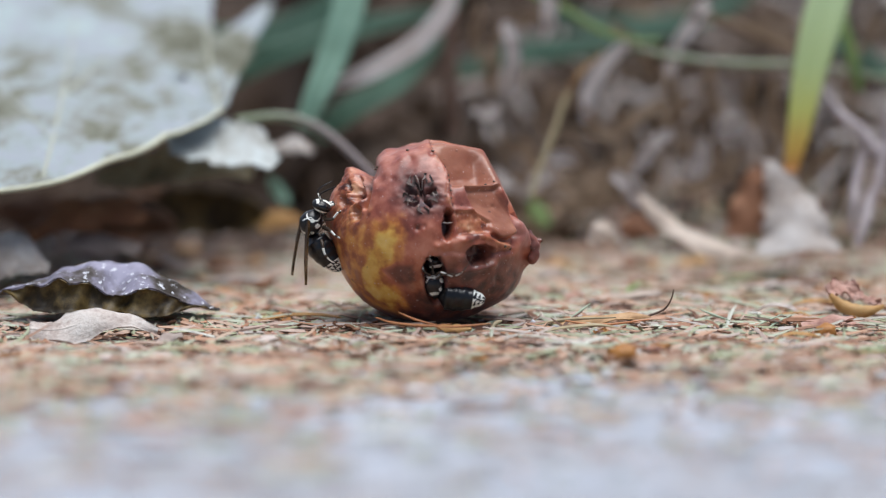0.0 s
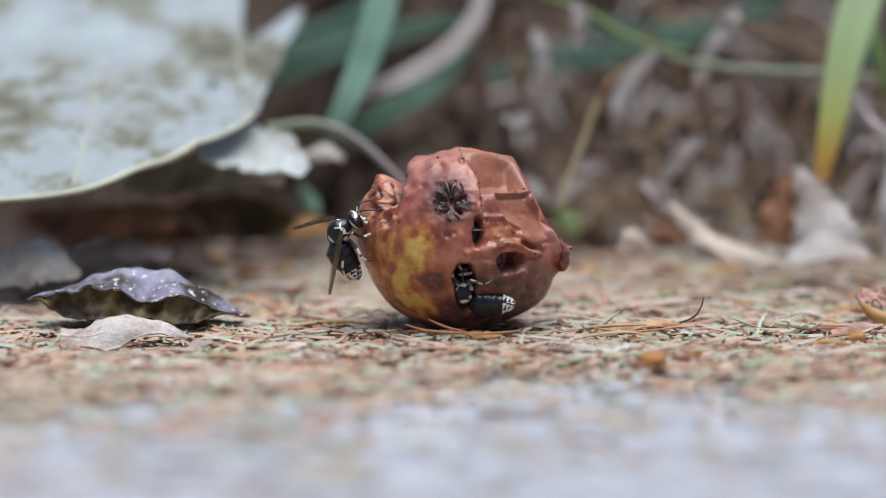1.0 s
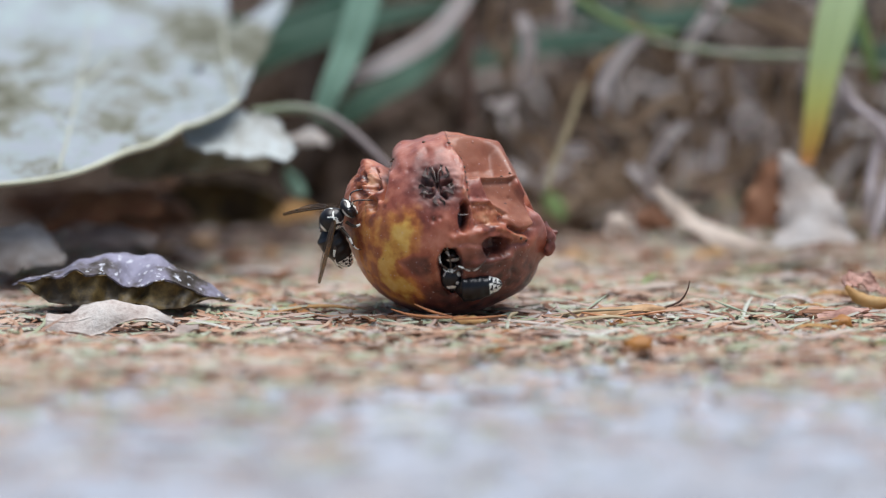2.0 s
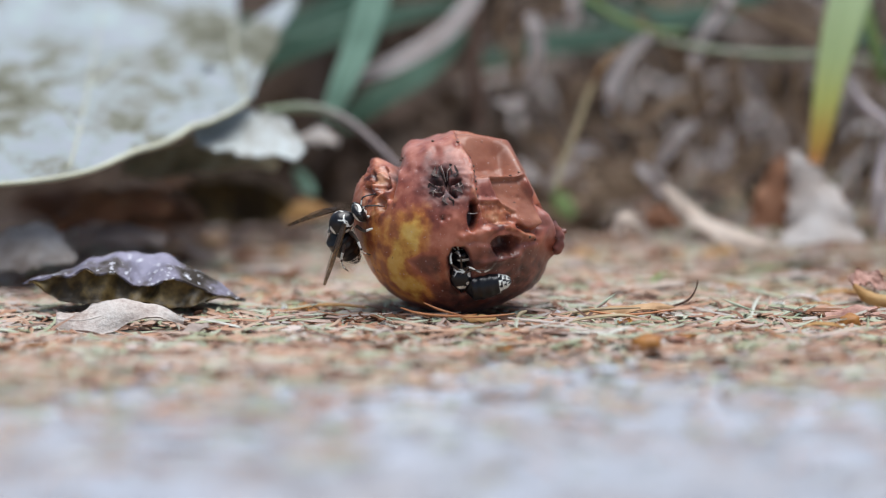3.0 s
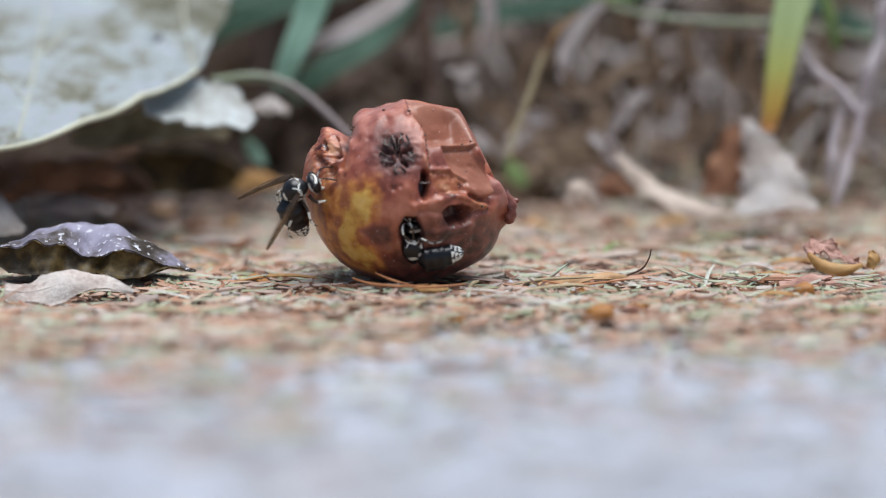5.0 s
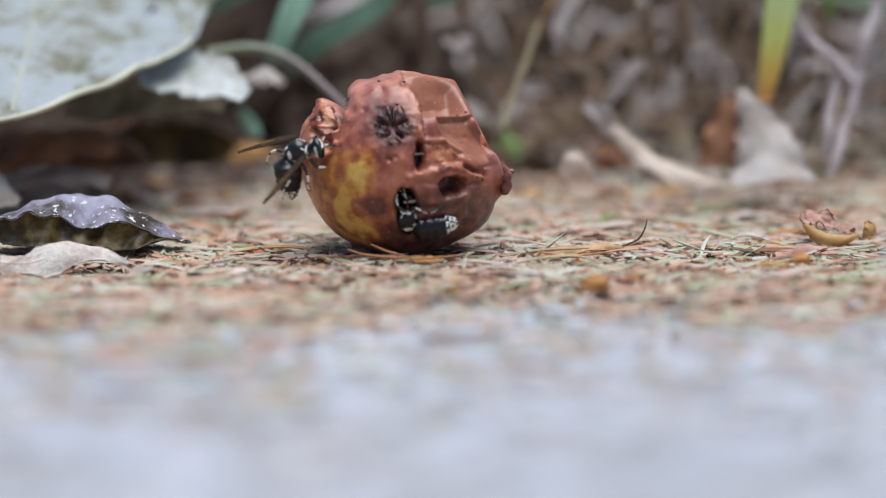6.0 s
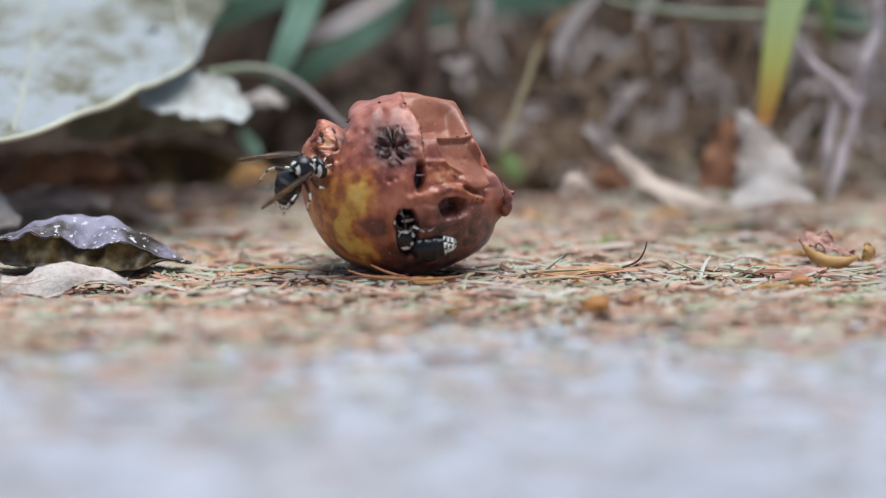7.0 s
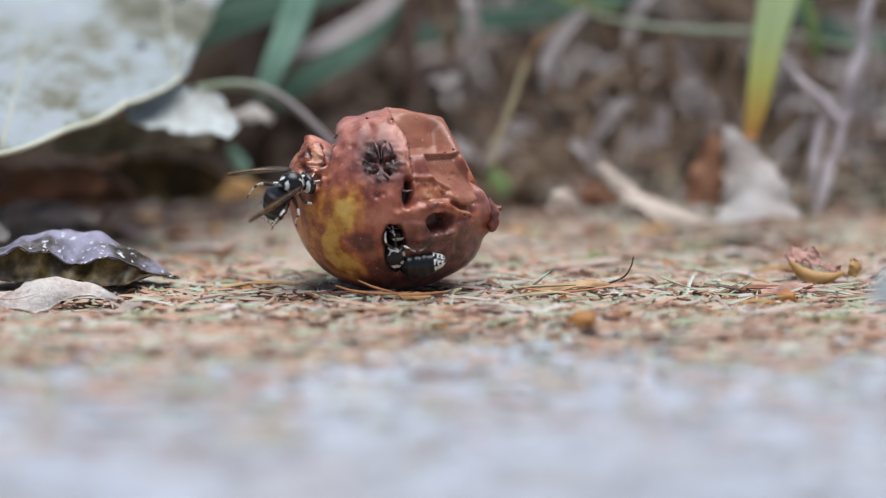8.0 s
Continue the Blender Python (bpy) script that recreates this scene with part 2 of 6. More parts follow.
def skin_material():
    """Rotting fruit skin: red-brown, a yellow patch left sound, raw flesh at the wounds, pale dust specks."""
    m, n, l, b = nodes_of("rotten_skin")
    co = n.new("ShaderNodeTexCoord").outputs["Object"]

    def mask(name):
        a = n.new("ShaderNodeAttribute")
        a.attribute_name = name
        return a.outputs["Fac"]
    big, mid, fine = tex(n, l, co, 110, 3, 0.5), tex(n, l, co, 400, 3, 0.5), tex(n, l, co, 2600, 3)
    red = ramp(n, [(0.36, (0.134, 0.027, 0.013)), (0.45, (0.291, 0.066, 0.032)), (0.53, (0.426, 0.122, 0.061)), (0.64, (0.560, 0.215, 0.134))])
    l.new(mathn(n, l, "ADD", mathn(n, l, "MULTIPLY", big, 0.55), mathn(n, l, "MULTIPLY", mid, 0.45)), red.inputs[0])
    gold = ramp(n, [(0.36, (0.330, 0.090, 0.023)), (0.5, (0.528, 0.185, 0.039)), (0.64, (0.660, 0.291, 0.063))])
    l.new(mid, gold.inputs[0])
    yel = ramp(n, [(0.3, (0.475, 0.187, 0.034)), (0.44, (0.626, 0.319, 0.052)), (0.56, (0.713, 0.429, 0.086)), (0.7, (0.756, 0.506, 0.149))])
    l.new(mid, yel.inputs[0])
    # rot colour that also carries painted shade, low down and inside the holes
    bf = n.new("ShaderNodeMapRange")
    bf.inputs[1].default_value, bf.inputs[2].default_value = 0.25, 0.75
    l.new(mathn(n, l, "ADD", mask("rot_shade"), mathn(n, l, "MULTIPLY", mathn(n, l, "SUBTRACT", mid, 0.5), 0.7)), bf.inputs[0])
    rotten = ramp(n, [(0.35, (0.061, 0.017, 0.012)), (0.52, (0.143, 0.039, 0.026)), (0.7, (0.264, 0.078, 0.049))])
    l.new(mid, rotten.inputs[0])
    rosy = ramp(n, [(0.38, (0.173, 0.044, 0.031)), (0.5, (0.270, 0.090, 0.071)), (0.62, (0.367, 0.160, 0.138))])
    l.new(mathn(n, l, "ADD", mathn(n, l, "MULTIPLY", big, 0.5), mathn(n, l, "MULTIPLY", mid, 0.5)), rosy.inputs[0])
    leather = ramp(n, [(0.36, (0.220, 0.067, 0.033)), (0.5, (0.297, 0.101, 0.053)), (0.64, (0.363, 0.143, 0.083))])
    l.new(mathn(n, l, "ADD", mathn(n, l, "MULTIPLY", big, 0.7), mathn(n, l, "MULTIPLY", mid, 0.3)), leather.inputs[0])
    sound = mixc(n, l, mask("tan"), mixc(n, l, mathn(n, l, "MULTIPLY", mask("pink"), 0.9), red.outputs[0], rosy.outputs[0]), leather.outputs[0])
    reds = mixc(n, l, bf.outputs[0], sound, rotten.outputs[0])
    patch = tex(n, l, co, 190, 3, 0.5)
    grain = mathn(n, l, "SUBTRACT", mathn(n, l, "ADD", mathn(n, l, "MULTIPLY", patch, 0.9), mathn(n, l, "MULTIPLY", mid, 0.7)), 0.82)
    inside = mathn(n, l, "MINIMUM", mathn(n, l, "MULTIPLY", mask("yellow"), 4.0), 0.8)
    field = mathn(n, l, "ADD", mask("yellow"), mathn(n, l, "MULTIPLY", grain, inside))
    gf, yf = n.new("ShaderNodeMapRange"), n.new("ShaderNodeMapRange")
    gf.inputs[1].default_value, gf.inputs[2].default_value = 0.1, 0.4
    yf.inputs[1].default_value, yf.inputs[2].default_value = 0.54, 0.76
    l.new(field, gf.inputs[0])
    l.new(field, yf.inputs[0])
    c = mixc(n, l, yf.outputs[0], mixc(n, l, gf.outputs[0], reds, gold.outputs[0]), yel.outputs[0])
    fl = ramp(n, [(0.34, (0.09, 0.02, 0.01)), (0.46, (0.31, 0.08, 0.03)), (0.56, (0.42, 0.14, 0.055)), (0.7, (0.54, 0.27, 0.14))])
    l.new(mid, fl.inputs[0])
    c = mixc(n, l, mask("flesh"), c, fl.outputs[0])
    crust = ramp(n, [(0.36, (0.025, 0.018, 0.018)), (0.5, (0.06, 0.043, 0.044)), (0.66, (0.17, 0.13, 0.135))])
    l.new(mid, crust.inputs[0])
    c = mixc(n, l, mask("scab"), c, crust.outputs[0])
    dk = ramp(n, [(0.23, (1, 1, 1)), (0.28, (0, 0, 0))])
    l.new(tex(n, l, co, 620, 2, 0.4), dk.inputs[0])
    c = mixc(n, l, mathn(n, l, "MULTIPLY", dk.outputs[0], 0.7), c, (0.05, 0.02, 0.014))
    sp = ramp(n, [(0.72, (0, 0, 0)), (0.77, (1, 1, 1))])
    l.new(tex(n, l, co, 2300, 1, 0.4), sp.inputs[0])
    c = mixc(n, l, mathn(n, l, "MULTIPLY", sp.outputs[0], 0.4), c, (0.7, 0.6, 0.58))
    l.new(c, b.inputs["Base Color"])
    rg = mathn(n, l, "ADD", mathn(n, l, "MULTIPLY", mid, 0.4), 0.28)
    l.new(mathn(n, l, "ADD", rg, mathn(n, l, "MULTIPLY", mask("scab"), 0.35)), b.inputs["Roughness"])
    b.inputs["Specular IOR Level"].default_value = 0.38
    b.inputs["Coat Roughness"].default_value = 0.26
    b.inputs["Sheen Weight"].default_value, b.inputs["Sheen Roughness"].default_value = 0.05, 0.5
    b.inputs["Sheen Tint"].default_value = (0.86, 0.84, 1.0, 1)
    l.new(mathn(n, l, "MAXIMUM", mathn(n, l, "SUBTRACT", mathn(n, l, "SUBTRACT", 0.6, mathn(n, l, "MULTIPLY", mask("scab"), 0.55)), mathn(n, l, "ADD", mathn(n, l, "MULTIPLY", mask("pink"), 0.38), mathn(n, l, "MULTIPLY", mask("tan"), 0.25))), 0.0), b.inputs["Coat Weight"])
    b.inputs["Subsurface Weight"].default_value = 0.1
    b.inputs["Subsurface Radius"].default_value = (0.002, 0.0008, 0.0004)
    b.inputs["Subsurface Scale"].default_value = 0.5
    bp = n.new("ShaderNodeBump")
    bp.inputs["Strength"].default_value, bp.inputs["Distance"].default_value = 0.3, 0.0003
    l.new(mathn(n, l, "ADD", mid, mathn(n, l, "MULTIPLY", fine, 0.3)), bp.inputs["Height"])
    l.new(bp.outputs[0], b.inputs["Normal"])
    return m


def plain(name, col, rough, spec=0.5, sheen=0.0):
    m, n, l, b = nodes_of(name)
    co = n.new("ShaderNodeTexCoord").outputs["Object"]
    r = ramp(n, [(0.3, tuple(v * 0.75 for v in col)), (0.7, tuple(min(1, v * 1.2) for v in col))])
    l.new(tex(n, l, co, 1800, 3), r.inputs[0])
    l.new(r.outputs[0], b.inputs["Base Color"])
    b.inputs["Roughness"].default_value, b.inputs["Specular IOR Level"].default_value = rough, spec
    b.inputs["Sheen Weight"].default_value = sheen
    return m


BLACK = plain("wasp_black", (0.008, 0.008, 0.01), 0.3, 0.5)
IVORY = plain("wasp_ivory", (0.85, 0.86, 0.78), 0.5)
EYE_DARK = plain("wasp_eye", (0.012, 0.011, 0.012), 0.18)
LEG_BROWN = plain("wasp_leg", (0.06, 0.038, 0.024), 0.4)
SEPAL = surface("sepal", [(0.1, (0.02, 0.014, 0.013)), (0.45, (0.075, 0.055, 0.05)), (0.7, (0.19, 0.14, 0.125)), (1.0, (0.36, 0.29, 0.26))], 500, 0.75, 0.5)


def wing_material():
    m, n, l, b = nodes_of("wing_membrane")
    co = n.new("ShaderNodeTexCoord").outputs["Object"]
    r = ramp(n, [(0.3, (0.07, 0.034, 0.012)), (0.7, (0.22, 0.12, 0.045))])
    l.new(tex(n, l, co, 500), r.inputs[0])
    l.new(r.outputs[0], b.inputs["Base Color"])
    b.inputs["Roughness"].default_value = 0.3
    b.inputs["Alpha"].default_value = 0.7
    return m


WING = wing_material()
SKIN, GROUND, YELLOWING, SPOTTED = skin_material(), ground_material(), blade_material(
    "yellowing_blade", 2, [(0.0, (0.5, 0.2, 0.06)), (0.12, (0.58, 0.38, 0.08)), (0.28, (0.54, 0.56, 0.16)), (0.5, (0.52, 0.64, 0.3)), (1.0, (0.55, 0.69, 0.41))]), spotted_material()
LEANING = blade_material("leaning_straw", 2, [(0.0, (0.36, 0.31, 0.19)), (0.7, (0.42, 0.34, 0.19)), (0.74, (0.24, 0.13, 0.06)), (0.8, (0.26, 0.14, 0.06)), (0.86, (0.46, 0.27, 0.1)), (1.0, (0.36, 0.22, 0.12))])
FADING = blade_material("fading_stem", 0, [(0.0, (0.26, 0.33, 0.2)), (0.35, (0.3, 0.34, 0.25)), (0.6, (0.3, 0.26, 0.25)), (1.0, (0.24, 0.19, 0.19))])

# ------------------------------------------------------------------ mesh tools (millimetres in, metres out)
MM = 0.001


def mesh(name, v, f, mats, parent=None, label="", smooth=True, index=None):
    me = bpy.data.meshes.new(name)
    me.from_pydata((np.asarray(v, float) * MM).tolist(), [], [tuple(int(i) for i in q) for q in f])
    for m in (mats if isinstance(mats, (list, tuple)) else [mats]):
        me.materials.append(m)
    if smooth:
        me.polygons.foreach_set("use_smooth", [True] * len(me.polygons))
    if index is not None:
        me.polygons.foreach_set("material_index", [int(i) for i in index])
    me.update()
    ob = new(name, me)
    if parent is not None:
        ob.parent = parent
    if label:
        tagged(ob, label)
    return ob


def grid_faces(nu, nv, close_u=False, close_v=False, flip=False):
    f = []
    for i in range(nu if close_u else nu - 1):
        for j in range(nv if close_v else nv - 1):
            a, b = i * nv + j, ((i + 1) % nu) * nv + j
            c, d = ((i + 1) % nu) * nv + (j + 1) % nv, i * nv + (j + 1) % nv
            f.append((d, c, b, a) if flip else (a, b, c, d))
    return f


def spline(pts, n):
    """Points along a smooth line through pts."""
    p = np.asarray(pts, float)
    p = np.vstack([2 * p[0] - p[1], p, 2 * p[-1] - p[-2]])
    out = []
    for s in np.linspace(0, len(p) - 3 - 1e-9, n):
        i = int(s)
        t = s - i
        a, b, c, d = p[i:i + 4]
        out.append(0.5 * (2 * b + (c - a) * t + (2 * a - 5 * b + 4 * c - d) * t * t + (3 * b - 3 * c + d - a) * t ** 3))
    return np.array(out)


def unit(v):
    v = np.asarray(v, float)
    return v / (np.linalg.norm(v, axis=-1, keepdims=True) + 1e-12)


def tube(pts, radii, sides=7, n=14):
    """A round stalk along a smooth line: vertices and faces, capped."""
    p = spline(pts, n)
    r = np.interp(np.linspace(0, 1, n), np.linspace(0, 1, len(radii)), radii)
    t = unit(np.gradient(p, axis=0))
    ref = np.array([0.13, 0.31, 0.94]) if abs(t[0] @ [0.13, 0.31, 0.94]) < 0.85 else np.array([0.9, 0.3, 0.1])
    a = unit(np.cross(t, ref))
    b = np.cross(t, a)
    k = np.linspace(0, 2 * np.pi, sides, endpoint=False)
    v = p[:, None] + r[:, None, None] * (np.cos(k)[None, :, None] * a[:, None] + np.sin(k)[None, :, None] * b[:, None])
    f = grid_faces(n, sides, close_v=True)
    f += [tuple(range(sides - 1, -1, -1)), tuple((n - 1) * sides + i for i in range(sides))]
    return v.reshape(-1, 3), f


def strip(pts, widths, facing=(0, -1, 0.4), fold=0.25, thick=0.25, n=22, twist=0.0):
    """A grass blade: a folded strip with thickness along a smooth line."""
    p = spline(pts, n)
    w = np.interp(np.linspace(0, 1, n), np.linspace(0, 1, len(widths)), widths) / 2
    t = unit(np.gradient(p, axis=0))
    side = unit(np.cross(t, np.asarray(facing, float)))
    nor = np.cross(side, t)
    ang = np.linspace(0, twist, n)[:, None]
    side, nor = np.cos(ang) * side + np.sin(ang) * nor, np.cos(ang) * nor - np.sin(ang) * side
    rows = []
    for s, lift in ((-1, fold), (-0.5, fold * 0.4), (0, 0), (0.5, fold * 0.4), (1, fold)):
        rows.append(p + side * (s * w)[:, None] + nor * (lift * w)[:, None])
    top = np.stack(rows, 1)
    bot = top[:, ::-1] - nor[:, None] * thick
    v = np.concatenate([top, bot], 1)
    f = grid_faces(n, 10, close_v=True)
    f += [tuple(range(9, -1, -1)), tuple((n - 1) * 10 + i for i in range(10))]
    return v.reshape(-1, 3), f


def slab(p, thick, close_u=False):
    """A sheet given as a grid of points (nu, nv, 3), thickened along its normals."""
    nu, nv = p.shape[:2]
    if close_u:
        du = np.roll(p, -1, 0) - np.roll(p, 1, 0)
    else:
        du = np.gradient(p, axis=0)
    nor = unit(np.cross(du, np.gradient(p, axis=1)))
    v = np.concatenate([(p + nor * thick / 2).reshape(-1, 3), (p - nor * thick / 2).reshape(-1, 3)])
    m = nu * nv
    f = grid_faces(nu, nv, close_u)
    f += [tuple(i + m for i in q[::-1]) for q in f]
    for i in range(nu if close_u else nu - 1):
        a, b = i * nv + nv - 1, ((i + 1) % nu) * nv + nv - 1
        f.append((b, a, a + m, b + m))
        a, b = i * nv, ((i + 1) % nu) * nv
        f.append((a, b, b + m, a + m))
    if not close_u:
        for j in range(nv - 1):
            a = j
            f.append((a + 1, a, a + m, a + 1 + m))
            a = (nu - 1) * nv + j
            f.append((a, a + 1, a + 1 + m, a + m))
    return v, f


def joined(pieces):
    v, f, o = [], [], 0
    for a, b in pieces:
        v.append(a)
        f += [tuple(i + o for i in q) for q in b]
        o += len(a)
    return np.vstack(v), f


def lumps(p, scale, seed=0, octaves=3):
    """Smooth noise in about -1..1 at the points p (sums of turned waves)."""
    rs = np.random.RandomState(seed)
    out, amp = np.zeros(len(p)), 1.0
    for o in range(octaves):
        for _ in range(7):
            k = unit(rs.normal(size=p.shape[1])) * 2 * np.pi / scale * (2 ** o) * rs.uniform(0.7, 1.3)
            out += amp * np.sin(p @ k + rs.uniform(0, 6.28)) / 3.2
        amp *= 0.5
    return out / 1.6


def thing(name, label, category, group="", at=(0, 0, 0)):
    ob = new(name)
    ob.empty_display_size = 0.005
    ob.location = [c * MM for c in at]
    return tagged(ob, label, category, group)


# ------------------------------------------------------------------ ground
def ground_height(x, y):
    """Flat litter, then an earth bank that climbs behind the fruit and levels out."""
    x, y = np.asarray(x, float), np.asarray(y, float)
    foot = 100 + 6 * np.sin(x / 23.0 + 1) + 4 * np.sin(x / 9.0) + 85 / (1 + np.exp((x + 32) / 4.0)) / (1 + np.exp(-(x + 110) / 6.0))
    s = np.clip(y - foot, 0, None)
    bank = 0.62 * s * s / (s + 14)
    bank = 130 * (1 - np.exp(-bank / 130))
    q = np.stack([x.ravel(), y.ravel()], 1)
    near = np.exp(-(np.maximum(np.abs(x), np.abs(y)) / 700.0) ** 2)
    rough = lumps(q, 30, 3).reshape(x.shape) * np.clip(s / 25, 0.12, 1) * 3.2 + lumps(q, 9, 4, 2).reshape(x.shape) * np.clip(s / 30, 0.1, 1) * 1.2
    dip = 1.9 * np.exp(-((x + 62) / 17) ** 2 - ((y + 20) / 13) ** 2)
    return bank + rough * near - 1.7 - dip


def build_ground():
    far = np.array([400, 520, 700, 1000, 1600, 3000, 8000, 30000, 120000, 600000])
    xs = np.concatenate([-far[::-1], np.arange(-320, 321, 2.5), far])
    ys = np.concatenate([-far[::-1] - 200, np.arange(-420, 330, 2.5), far])
    gx, gy = np.meshgrid(xs, ys, indexing="ij")
    v = np.stack([gx, gy, ground_height(gx, gy)], -1).reshape(-1, 3)
    return tagged(mesh("ground", v, grid_faces(len(xs), len(ys)), GROUND), "grey pavement edge running into a brown earth bank", "ground", kind="structure")


build_ground()


def needle_verts(rs, x, y, z, length, width, yaw, tilt, bend):
    """One flat, slightly curved needle with eight corners."""
    c, s = math.cos(yaw), math.sin(yaw)
    out = []
    for k, wk in ((-0.5, 0.35), (-0.17, 1.0), (0.2, 0.9), (0.5, 0.15)):
        lx, off = k * length, bend * (1 - (2 * k) ** 2)
        for sd, up in ((-0.5, 0), (0, 0.42), (0.5, 0), (0, -0.2)):
            yy = off + sd * width * wk
            out.append((x + c * lx - s * yy, y + s * lx + c * yy, z + lx * math.sin(tilt) + up * width * wk))
    return out


NEEDLE_FACES = [(4 * a + b, 4 * a + (b + 1) % 4, 4 * a + 4 + (b + 1) % 4, 4 * a + 4 + b) for a in range(3) for b in range(4)] + [(3, 2, 1, 0), (12, 13, 14, 15)]


def build_litter():
    rs = np.random.RandomState(11)
    verts, faces = [], []
    spots = rs.uniform((-135, -180), (135, 124), (33000, 2))
    heights = ground_height(spots[:, 0], spots[:, 1])
    for (x, y), gz in zip(spots, heights):
        edge = -62 + 16 * math.sin(x / 31 + 0.6) + 9 * math.sin(x / 11)
        if y < edge and rs.rand() > 0.10 * math.exp((y - edge) / 60) + 0.6 * math.exp((y - edge) / 9):
            continue
        if math.hypot(x, y) < 8.5 or (y > 92 + 7 * math.sin(x / 13) and rs.rand() > (0.05 if x < -28 else 0.25)):
            continue
        if -84 < x < -42 and y > 60 + 5 * math.sin(x / 7) and rs.rand() > 0.12:
            continue
        if -78 < x < -48 and -26 < y < -8 and rs.rand() > 0.35:
            continue
        if -64 < x < -28 and y > 84 and rs.rand() > 0.2:
            continue
        layer = rs.rand()
        z = gz + (0.3 + 1.5 * layer if y > edge else 0.4)
        o = len(verts)
        verts += needle_verts(rs, x, y, z, rs.uniform(5, 15), rs.uniform(0.5, 1.25), rs.uniform(0, math.pi), rs.normal(0, 0.09), rs.normal(0, 0.7))
        faces += [tuple(i + o for i in q) for q in NEEDLE_FACES]
    tagged(mesh("needle_litter", verts, faces, NEEDLE, smooth=False), "fallen conifer needles, orange, tan and green, matted on the ground", "needles", kind="stuff")
    verts, faces = [], []
    spots = rs.uniform((-135, -58), (135, 120), (2300, 2))
    for (x, y), gz in zip(spots, ground_height(spots[:, 0], spots[:, 1])):
        if math.hypot(x, y) < 10:
            continue
        z = gz + rs.uniform(0.5, 1.8)
        r, tz = rs.uniform(0.5, 2.0) * (1.6 if rs.rand() < 0.04 else 1), rs.normal(0, 0.2, 2)
        o, k = len(verts), 6
        a0 = rs.uniform(0, 6)
        ring = [(math.cos(a0 + i) * r * rs.uniform(0.5, 1.1), math.sin(a0 + i) * r * rs.uniform(0.5, 1.1)) for i in np.arange(k) * 2 * math.pi / k]
        for h in (0.0, 0.35):
            verts += [(x + a, y + b, z + h + a * tz[0] + b * tz[1]) for a, b in ring]
        faces += [tuple(o + i for i in range(k - 1, -1, -1)), tuple(o + k + i for i in range(k))]
        faces += [(o + i, o + (i + 1) % k, o + k + (i + 1) % k, o + k + i) for i in range(k)]
    tagged(mesh("bark_flakes", verts, faces, FLAKE, smooth=False), "brown and grey bark and bud scales scattered among needles", "bark flakes", kind="stuff")


build_litter()


def build_crumbs():
    rs = np.random.RandomState(5)
    bm = bmesh.new()
    bmesh.ops.create_icosphere(bm, subdivisions=1, radius=1)
    bv, bf = np.array([v.co[:] for v in bm.verts]), [tuple(v.index for v in f.verts) for f in bm.faces]
    bm.free()
    pieces = []
    spots = rs.uniform((-190, 96), (190, 250), (2600, 2))
    for (x, y), z in zip(spots, ground_height(spots[:, 0], spots[:, 1])):
        r = rs.uniform(0.8, 3.4) * (1.6 if rs.rand() < 0.06 else 1)
        if -105 < x < -28 and y < 175:
            continue
        pieces.append((bv * rs.uniform(0.6, 1.2, (len(bv), 1)) * r * rs.uniform(0.6, 1.3, 3) + (x, y, z), bf))
    v, f = joined(pieces)
    tagged(mesh("soil_crumbs", v, f, CRUMB, smooth=False), "dark brown crumbly soil and grit on the bank", "soil", kind="stuff")


build_crumbs()

# ------------------------------------------------------------------ the rotten fruit
TILT = radians(8.0)
FRONT = np.array([[1, 0, 0], [0, math.sin(TILT), math.cos(TILT)], [0, -math.cos(TILT), math.sin(TILT)]])  # rows: right, up, towards the blossom side
CENTRE = np.array((-1.05, 0.0, 16.4))


def fruit_point(u, v, out=0.0, semi=(18.2, 17.0, 16.5)):
    """A place on the front of the fruit, u right and v up of its middle."""
    w = semi[2] * math.sqrt(max(0.0, 1 - (u / semi[0]) ** 2 - (v / semi[1]) ** 2))
    p = np.array([u, v, w])
    p = p * (1 + out / np.linalg.norm(p))
    return CENTRE + p @ FRONT


